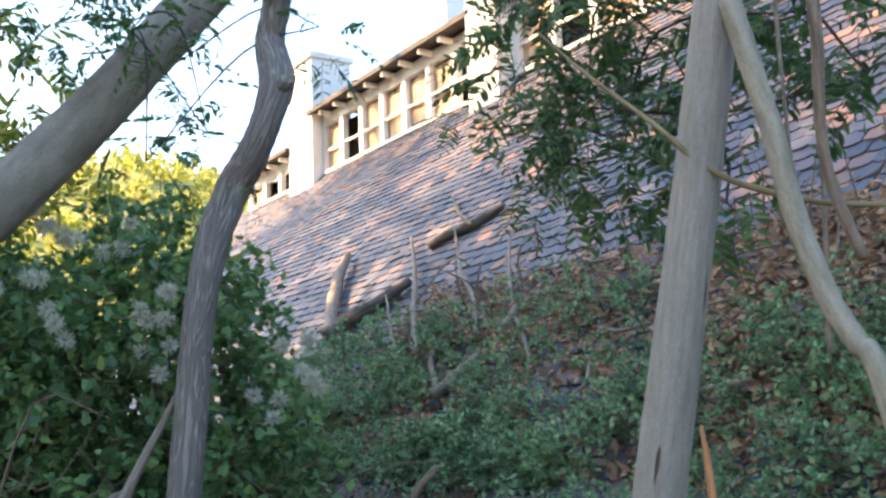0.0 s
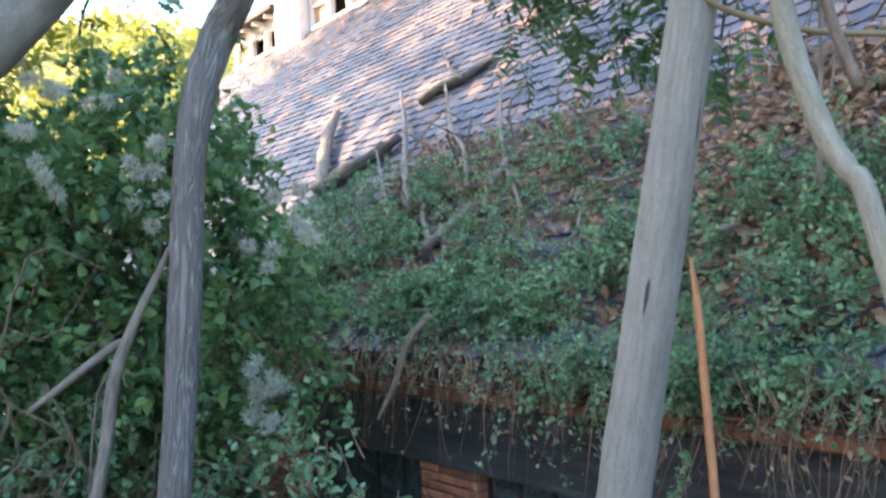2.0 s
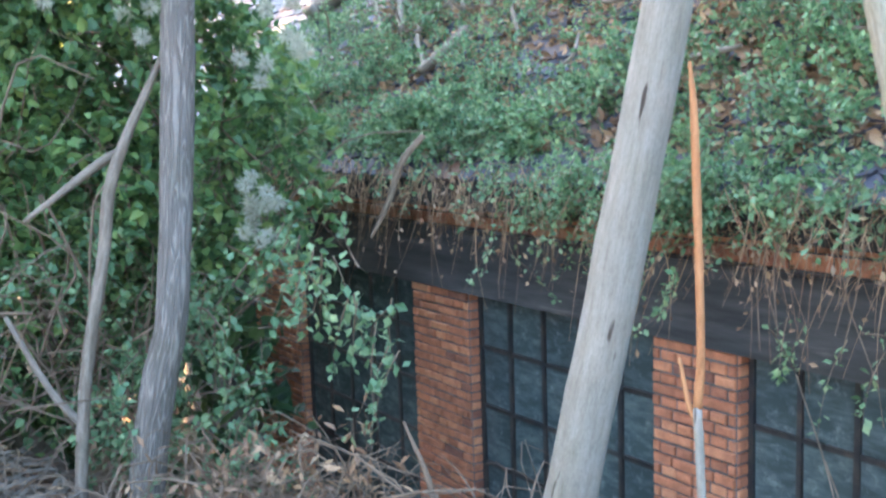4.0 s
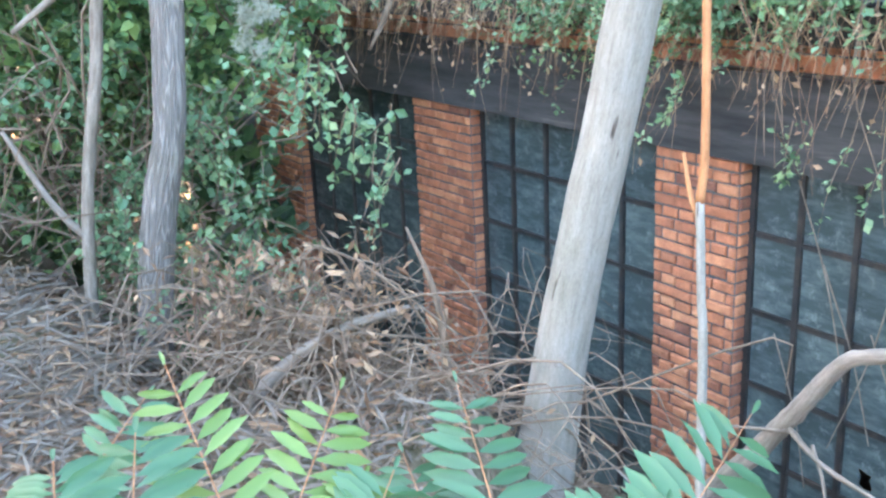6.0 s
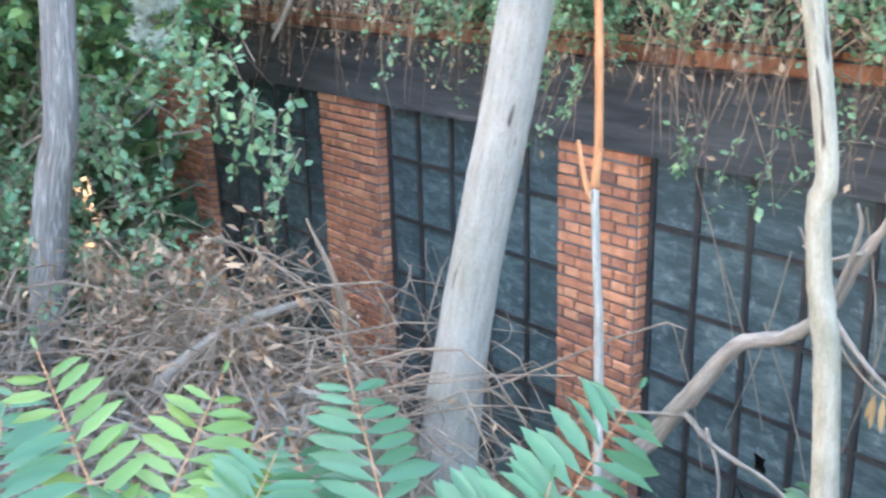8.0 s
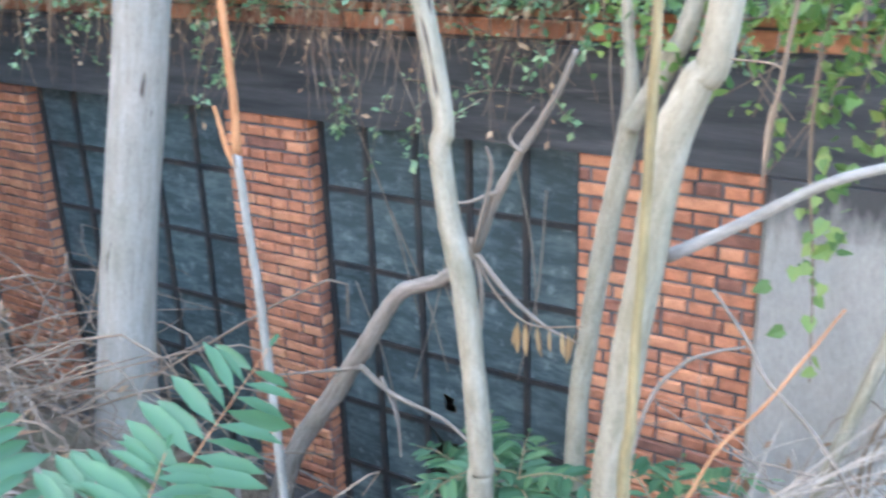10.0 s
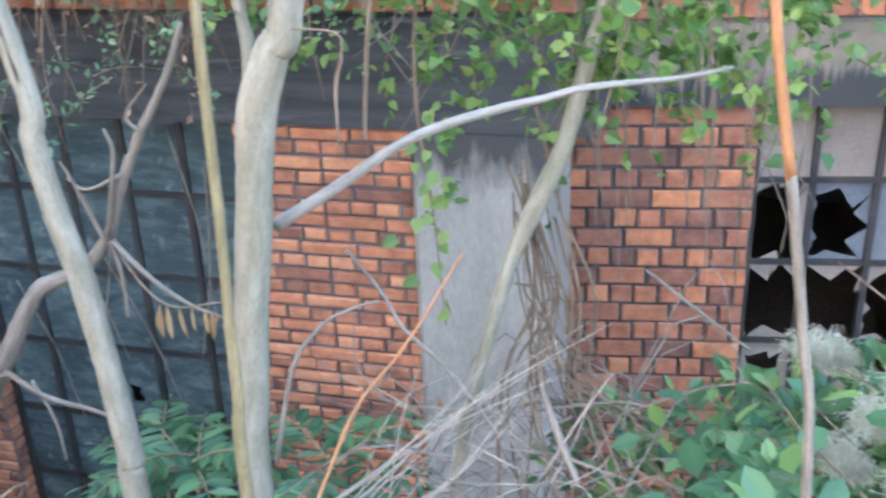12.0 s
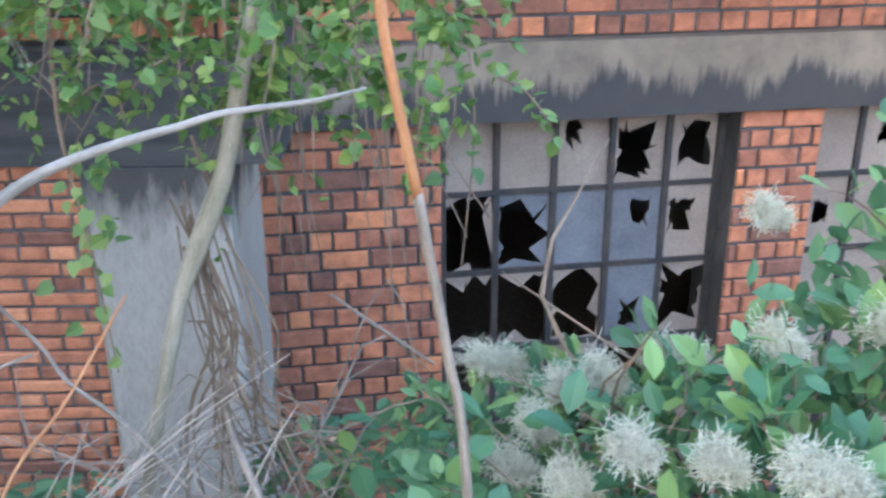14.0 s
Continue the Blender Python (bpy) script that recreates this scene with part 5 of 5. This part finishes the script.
def build_brush():
    """Heaps of dead twigs between the trees and along the slope."""
    rng = np.random.default_rng(27)
    heaps = [((0.35, 2.95, 0.55), (0.7, 0.3, 0.2), 170, 0.7, 0.007, M_TWIG), ((-0.3, 2.45, 0.5), (0.9, 0.45, 0.08), 130, 0.6, 0.008, M_TWIG), ((0.95, 3.25, 0.35), (0.35, 0.25, 0.35), 80, 0.6, 0.006, M_TWIG),
             ((1.55, 3.4, -0.05), (0.45, 0.3, 0.2), 30, 0.7, 0.008, M_TWIG_PALE), ((3.25, 3.85, 0.38), (0.35, 0.3, 0.2), 70, 0.6, 0.006, M_TWIG_PALE), ((2.4, 3.7, -0.2), (0.6, 0.3, 0.15), 20, 0.6, 0.008, M_TWIG_PALE), ((1.9, 2.6, 0.35), (0.8, 0.3, 0.1), 70, 0.5, 0.006, M_TWIG)]
    for c, s, n, ln, r, mt in heaps:
        m, b = Mesh(), Mesh()
        twigs(m, rng, int(n * 1.4), c, s, ln, r * 0.55, (0.5, 0.1, 0.25), 0.35)
        for _ in range(n // 2):
            a = np.asarray(c) + np.asarray(s) * rng.uniform(-1, 1, 3)
            leaf(b, a, rng.normal(size=3) + (0, 0, -0.6), rng.normal(size=3), rng.uniform(0.03, 0.06), SMALL, SMALL_F, 0.8)
        plant("brush_heap", "heap of dead grey-brown twigs and branches", "brushwood", [("twig", m, mt), ("dead_leaves", b, M_BROWN)], "brushwood on the slope")
    # upright dry weeds with hanging brown leaves
    for c in ((0.28, 3.0, 0.75), (0.0, 2.8, 0.7), (0.15, 2.95, 0.6), (0.5, 3.1, 0.65), (-0.2, 2.75, 0.65)):
        m, b = Mesh(), Mesh()
        for _ in range(16):
            a = np.array(c) + rng.normal(size=3) * (0.12, 0.1, 0.05) - (0, 0, 0.3)
            sprays(b, m, rng, a, (rng.normal() * 0.3, rng.normal() * 0.3, 1), rng.uniform(0.4, 0.7), 12, 0.060, 0.1, SMALL, SMALL_F, 1.0, 0.003, 0.7)
        plant("dry_weed", "dry weed with shrivelled brown leaves", "weed", [("dead_leaves", b, M_BROWN), ("stem", m, M_TWIG)], "dry weeds in the brush")
    m, b = Mesh(), Mesh()
    for _ in range(2600):
        x, y = rng.uniform(-1.8, 4.6), rng.uniform(1.6, 4.0)
        z = ground_z(x, y)
        if rng.random() < 0.35:
            twigs(m, rng, 1, (x, y, z + 0.02), (0, 0, 0.01), 0.3, 0.004, None, 0.05)
        else:
            leaf(b, (x, y, z + 0.015), rng.normal(size=3) * (1, 1, 0.3), (0, 0, 1) + 0.4 * rng.normal(size=3), rng.uniform(0.03, 0.08), SMALL, SMALL_F, 1.0)
    for _ in range(5200):
        # chips of bark and straw
        x, y = rng.uniform(-1.9, 1.2), rng.uniform(1.7, 3.0)
        leaf(m if rng.random() < 0.7 else b, (x, y, ground_z(x, y) + rng.uniform(0.005, 0.05)), rng.normal(size=3) * (1, 1, 0.25), (0, 0, 1) + 0.5 * rng.normal(size=3), rng.uniform(0.05, 0.16), SMALL, SMALL_F, 0.22)
    plant("ground_litter", "pale twigs and brown leaves strewn over the earth", "leaf litter", [("twig", m, M_TWIG_PALE), ("dead_leaves", b, M_BROWN)], kind="stuff")


build_brush()


def build_straw():
    """Long pale stalks fallen across the foot of the pilaster."""
    rng = np.random.default_rng(58)
    t = thing("dry_stalk_bundle", "pale dry stalks fallen across the grey pilaster", "dry stalk")
    for k in range(26):
        if k < 15:
            f, g = rng.random(), rng.random()
            a = np.array([2.81, 3.45, 0.495]) * (1 - f) + np.array([3.057, 3.55, 0.444]) * f
            b = np.array([3.176, 3.7, 0.668]) * (1 - g) + np.array([3.487, 3.8, 0.858]) * g
        else:
            a = np.array([3.341, 3.7, 0.481]) + rng.normal(size=3) * (0.04, 0.04, 0.02)
            b = a + unit((rng.uniform(-1, 1), rng.normal() * 0.3, rng.uniform(-0.1, 0.8))) * rng.uniform(0.12, 0.3)
        b = b + rng.normal(size=3) * (0.09, 0.09, 0.08)
        mid = (a + b) / 2 + rng.normal(size=3) * 0.035 + (0, 0, 0.02)
        r = rng.uniform(0.0014, 0.0034)
        m = Mesh()
        tube(m, [(*a, r), (*mid, r * 0.9), (*b, r * 0.4)], 5, 4)
        part("stalk", m, M_STRAW, t)


build_straw()


def build_dead_leaf_cluster():
    rng = np.random.default_rng(44)
    lv, st = Mesh(), Mesh()
    tube(st, [(2.05, 3.95, 1.0, .005), (2.2, 3.8, 0.94, .004), (2.40, 3.65, 0.92, .003), (2.58, 3.6, 0.97, .002)], 5)
    for k in range(9):
        x = 2.36 + 0.022 * k + rng.normal() * 0.01
        leaf(lv, (x, 3.65, 0.92), (rng.normal() * 0.25, -0.1, -1), (0, -1, 0) + 0.5 * rng.normal(size=3), rng.uniform(0.06, 0.10), LEAF, LEAF_F, 0.4)
    plant("dead_twig", "dead twig with hanging tan shrivelled leaves", "twig", [("stem", st, M_TWIG), ("dead_leaves", lv, M_TAN)])


M_TAN = leaf_mat("tan_leaf", (0.25, 0.15, 0.07), (0.36, 0.23, 0.11), (0.45, 0.30, 0.15), 0.3, 0.7)
build_dead_leaf_cluster()


def build_pinnate_plants():
    """Young trees with compound leaves below the camera and by the wall."""
    rng = np.random.default_rng(28)
    up = (0.62, -0.22, 0.72)
    fronds = [((2.43, 1.81, 1.36), (-0.93, 0.12, 0.28), 0.42, 11, 0.080, M_LEAF_LIME, up), ((2.45, 1.82, 1.35), (-0.72, 0.64, 0.16), 0.40, 10, 0.082, M_LEAF_LIME, up), ((2.56, 2.09, 1.30), (-0.87, 0.44, 0.16), 0.44, 12, 0.085, M_LEAF_FERN, up),
              ((2.65, 2.22, 1.29), (-0.37, 0.91, 0.06), 0.46, 9, 0.11, M_LEAF_FERN, up), ((2.47, 1.67, 1.43), (-0.93, 0.31, 0.08), 0.32, 9, 0.10, M_LEAF_FERN, up), ((2.44, 1.61, 1.46), (-0.97, 0.20, 0.0), 0.26, 8, 0.085, M_LEAF_FERN, up),
              ((2.53, 1.88, 1.36), (-0.71, 0.68, 0.04), 0.26, 8, 0.085, M_LEAF_FERN, up), ((2.54, 1.86, 1.39), (-0.79, 0.59, -0.12), 0.30, 9, 0.075, M_LEAF_LIME, up), ((2.67, 2.05, 1.36), (-0.46, 0.84, -0.18), 0.30, 8, 0.085, M_LEAF_FERN, up),
              ((1.92, 1.77, 1.29), (-0.76, 0.63, 0.10), 0.20, 5, 0.08, M_LEAF_FERN, up), ((2.73, 2.13, 1.33), (-0.55, 0.79, 0.05), 0.22, 7, 0.095, M_LEAF_FERN, up), ((2.52, 1.73, 1.42), (-0.76, 0.62, -0.15), 0.26, 8, 0.08, M_LEAF_FERN, up), ((2.54, 2.02, 1.30), (-0.91, 0.36, 0.04), 0.34, 10, 0.08, M_LEAF_FERN, up)]
    for at, way, ln, pr, size, mt, up in fronds:
        t = thing("sapling", "young tree shoot with long green compound leaf", "sapling", "pinnate shoots")
        lv, st = Mesh(), Mesh()
        pinnate(lv, st, rng, at, way, ln, pr + 1, size, 0.06, 0.56, up, 0.0015)
        g = ground_z(at[0], at[1])
        tube(st, [(*at, 0.0026), (at[0] + 0.05, at[1] - 0.04, (at[2] + g) / 2, 0.004), (at[0] + 0.08, at[1] - 0.02, g - 0.02, 0.005)], 6)
        part("stem", st, M_ORANGE, t)
        for i in range(len(lv.v)):
            one = Mesh().add(lv.v[i], LEAF_F)
            part("leaflet", one, mt, t, smooth=True)
    for at, n, ln, size in (((2.2, 3.95, -0.02), 7, 0.42, 0.10), ((2.66, 4.0, -0.02), 7, 0.42, 0.10), ((1.98, 4.1, -0.15), 6, 0.4, 0.10)):
        lv, st = Mesh(), Mesh()
        tube(st, [(at[0], at[1], -0.9, 0.009), (at[0], at[1], at[2] + 0.2, 0.006)], 6)
        for k in range(n):
            a = 2 * math.pi * k / n + rng.uniform(-0.3, 0.3)
            pinnate(lv, st, rng, (at[0], at[1], at[2] + 0.1 + 0.15 * rng.random()), (math.cos(a), math.sin(a), 0.75), ln, 8, size, 0.45, 0.8)
        plant("sapling", "young tree of heaven at the foot of the wall", "sapling", [("leaves", lv, M_LEAF_FERN), ("stem", st, M_BARK_OCHRE)], "young trees by the wall")


build_pinnate_plants()


def build_seed_clematis():
    """Clematis with fluffy seed heads before the broken window."""
    rng = np.random.default_rng(29)
    lv, st = Mesh(), Mesh()
    blobs = [(4.22, 3.22, 0.78, 0.36, 0.3, 0.22), (4.55, 3.3, 0.90, 0.3, 0.26, 0.22), (4.98, 3.5, 1.05, 0.26, 0.26, 0.34), (4.1, 3.65, 0.58, 0.3, 0.22, 0.25), (4.6, 2.98, 0.88, 0.32, 0.2, 0.2), (3.9, 3.95, 0.42, 0.22, 0.2, 0.22), (3.65, 4.05, 0.25, 0.22, 0.2, 0.2), (5.15, 3.8, 1.35, 0.14, 0.2, 0.2)]
    p, d = in_blob(rng, 640, blobs)
    for a, n in zip(p, d):
        sprays(lv, st if rng.random() < 0.5 else None, rng, a, n + (0, -0.2, 0.2), rng.uniform(0.12, 0.22), 6, 0.075, 0.3, LEAF, LEAF_F, 0.9, 0.003, 1.35)
    twigs(st, rng, 50, (4.7, 3.3, 0.5), (0.5, 0.4, 0.4), 0.8, 0.006, (0.2, 0, 0.9))
    tube(st, [(4.35, 2.75, 1.0, 0.006), (4.7, 3.0, 1.2, 0.006), (5.2, 3.3, 1.42, 0.005)], 6)
    t = plant("clematis", "green clematis in seed before the broken window", "bush", [("leaves", lv, M_LEAF_CLEMATIS), ("stem", st, M_TWIG)])
    spots = [(4.146, 3.398, 1.064), (4.439, 3.311, 1.176), (4.28, 3.45, 1.07), (4.34, 3.472, 1.05), (4.131, 3.074, 1.114), (4.26, 3.034, 1.112), (4.362, 2.954, 1.15), (4.42, 2.96, 1.13), (4.667, 3.384, 1.17), (4.074, 3.56, 0.919), (4.09, 3.5, 0.98), (4.02, 3.40, 0.96), (3.971, 3.346, 0.90), (3.94, 3.75, 0.91), (4.0, 3.77, 0.89), (4.54, 3.7, 1.28), (4.05, 3.15, 1.00)]
    spots = [(x + dx, y, z + dz, r) for x, y, z in spots for dx, dz, r in ((0.0, 0.0, 0.048), (0.036, -0.020, 0.030))]
    for x, y, z, r in spots:
        m = Mesh()
        for _ in range(560):
            n = unit(rng.normal(size=3))
            a = np.array((x, y, z)) + rng.normal(size=3) * r * 0.34
            bend = unit(np.cross(n, rng.normal(size=3))) * rng.uniform(0.2, 0.9)
            q = rng.uniform(0.35, 0.72)
            tube(m, [(*a, 0.0005), (*(a + (n + bend * 0.15) * r * 0.5 * q), 0.0007), (*(a + (n + bend * 0.35) * r * q), 0.0004)], 3, 1)
        part("seed_head", m, M_FLUFF, t, "fluffy white seed head")


build_seed_clematis()


def build_crowns():
    """Boughs with compound leaves overhead."""
    rng = np.random.default_rng(31)
    sets = [("leafy_bough", "dark green bough with compound leaves before the roof", [(0.8, 3.73, 3.62, .35, .2, .22), (0.46, 3.87, 3.15, .16, .12, .16), (1.0, 3.85, 3.15, .26, .2, .25), (1.7, 4.0, 3.45, .4, .2, .18), (0.23, 3.8, 3.45, .13, .1, .1), (1.35, 3.95, 2.92, .22, .15, .16), (1.2, 3.9, 3.5, .3, .2, .15), (0.9, 3.8, 3.35, .2, .15, .15), (1.85, 4.0, 3.2, .25, .2, .12), (1.0, 3.75, 3.9, .5, .2, .15)], 400, M_LEAF_BOUGH, 0.2, 0.055),
            ("leafy_bough", "green bough hanging by the leaning trunk", [(-0.85, 2.9, 3.95, .22, .22, .25), (-0.5, 3.45, 4.1, .12, .15, .25), (-1.0, 2.8, 3.5, .25, .2, .1), (-1.3, 2.8, 4.3, .4, .3, .2), (-0.75, 3.0, 3.6, .12, .15, .25), (-1.5, 2.5, 4.3, .3, .25, .2), (-0.95, 2.95, 4.25, .3, .3, .15)], 130, M_LEAF_BOUGH, 0.2, 0.055),
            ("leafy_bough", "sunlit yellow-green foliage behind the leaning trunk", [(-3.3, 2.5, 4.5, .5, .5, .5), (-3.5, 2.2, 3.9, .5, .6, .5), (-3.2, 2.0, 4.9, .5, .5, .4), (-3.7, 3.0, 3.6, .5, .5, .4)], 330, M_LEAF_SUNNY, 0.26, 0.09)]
    for name, label, blobs, n, mt, ln, size in sets:
        lv, st = Mesh(), Mesh()
        p, d = in_blob(rng, n, blobs)
        for a, q in zip(p, d):
            pinnate(lv, st, rng, a, unit(q * (1, 1, 0.4) + rng.normal(size=3) * 0.5 + (0, 0, -0.25)), ln * rng.uniform(0.7, 1.2), 6, size, 0.35, 0.9, unit((0, 0, 1) + 0.5 * rng.normal(size=3)), 0.002)
        c = np.array(blobs)[:, :3]
        for i in range(len(c) - 1):
            mid = (c[i] + c[i + 1]) / 2
            tube(st, [(*c[i], 0.004), (*(mid + rng.normal(size=3) * 0.10 + (0, 0, 0.08)), 0.006), (*c[i + 1], 0.003)], 6)
        plant(name, label, "bough", [("leaves", lv, mt), ("twig", st, M_WOODDARK)], "boughs overhead")


build_crowns()


def build_tree(x, y, height, spread, seed, label, material, n=1500, leaf_size=0.34, low=0.3):
    rng = np.random.default_rng(seed)
    z = ground_z(x, y)
    st, lv = Mesh(), Mesh()
    tube(st, [(x, y, z - 0.2, 0.30), (x + 0.2, y, z + height * 0.4, 0.22), (x, y + 0.1, z + height * 0.85, 0.08)], 9, 5)
    blobs = []
    for k in range(9):
        a = rng.uniform(0, 2 * math.pi)
        h = rng.uniform(low, 0.95)
        r = spread * rng.uniform(0.3, 0.75) * (1.1 - 0.5 * h)
        c = (x + math.cos(a) * r, y + math.sin(a) * r, z + height * h)
        tube(st, [(x, y, z + height * h * 0.7, 0.10), (*((np.array((x, y, z + height * h * 0.8)) + c) / 2), 0.07), (*c, 0.03)], 6, 3)
        blobs.append((*c, spread * 0.45, spread * 0.45, height * 0.14))
    p, d = in_blob(rng, n, blobs)
    for a, q in zip(p, d):
        sprays(lv, None, rng, a, q, leaf_size * 2.2, 7, leaf_size, 0.3)
    plant("tree", label, "tree", [("trunk", st, M_BARK_A), ("crown", lv, material)], "trees round the place")


# added trees behind the camera that block the sun
for k, (x, y, h, s) in enumerate(((-10.5, -4.5, 13.0, 3.4), (-6.0, -6.5, 13.0, 3.4), (-1.5, -8.0, 12.0, 3.4), (-14.5, -5.0, 16.0, 3.4), (-13.0, -10.0, 18.0, 3.6), (-6.0, -2.8, 11.0, 3.0), (-9.0, -8.5, 14.0, 3.4), (-8.6, -3.0, 10.5, 2.4), (-12.0, -2.8, 10.5, 2.4))):
    build_tree(x, y, h, s, 60 + k, "unseen broad-leaved tree added to shade the wall and roof", M_LEAF_TREE, 1300 if h > 10.6 else 900, 0.34, 0.14)
# added sparse crowns out of view, for sun patches on the tiles
for k, (x, y, h, s, n) in enumerate(((-18.5, -7.0, 17.5, 3.4, 260), (-24.5, -5.5, 16.5, 3.6, 360), (-21.5, -4.0, 15.0, 3.0, 480), (-28.5, -5.0, 17.0, 3.4, 230))):
    build_tree(x, y, h, s, 90 + k, "unseen thin-crowned tree added to dapple the sun on the roof", M_LEAF_TREE, n, 0.42, 0.45)
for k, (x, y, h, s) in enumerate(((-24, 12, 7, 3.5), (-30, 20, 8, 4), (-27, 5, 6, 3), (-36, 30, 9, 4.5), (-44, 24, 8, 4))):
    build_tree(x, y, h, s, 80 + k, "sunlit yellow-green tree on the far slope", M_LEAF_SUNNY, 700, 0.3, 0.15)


def build_hill_scrub():
    rng = np.random.default_rng(35)
    lv = Mesh()
    for _ in range(900):
        x, y = rng.uniform(-110, -34), rng.uniform(-10, 90)
        c = np.array((x, y, ground_z(x, y)))
        s = rng.uniform(0.6, 1.8)
        for _ in range(26):
            n = unit(rng.normal(size=3) * (1, 1, 0.7))
            leaf(lv, c + n * s * (1, 1, 0.7) + (0, 0, s * 0.4), rng.normal(size=3), n, s * rng.uniform(0.4, 0.8))
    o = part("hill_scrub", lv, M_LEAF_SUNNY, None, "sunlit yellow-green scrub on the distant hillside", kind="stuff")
    tagged(o, category="scrub")


build_hill_scrub()

# ------------------------------------------------------------ single bricks
_b = np.random.default_rng(41)
for x0, x1 in PIERS:
    lay(WALL_1, x0, x1, TOP, 35, COURSE, M_BRICK, _b, FRONT, joint=0.0135)
for k in range(35):
    # the returns of the piers towards the windows
    for x0, x1 in PIERS[:-1]:
        ln = 0.105 if k % 2 else 0.16
        key = ("return", k % 2)
        if key not in BRICKS:
            BRICKS[key] = brick_mesh("brick", 0.075, COURSE - 0.012, 0.06, M_BRICK)
        ob = new("brick", BRICKS[key])
        ob.parent = WALL_1
        ob.matrix_local = pose(x1 + 0.008, FRONT + 0.008, TOP - (k + 1) * COURSE + 0.006, 0, 0, 90)
lay(WALL_2, R_WALL[0], R_WALL[1], R_TOP, 24, R_COURSE, M_BRICK_R, _b, 0.0, BEND, 0.015)
lay(WALL_2, R_PIER[0], R_PIER[1], R_TOP, 24, R_COURSE, M_BRICK_R, _b, 0.0, BEND, 0.015)
lay(WALL_3, -4.5, 3.25, BEAM + 0.25, 3, 0.082, M_BRICK, _b, FRONT + 0.03)
lay(WALL_3, 0.05, 4.5, R_BEAM + 0.543, 6, R_COURSE, M_BRICK_R, _b, 0.03, BEND, 0.014)
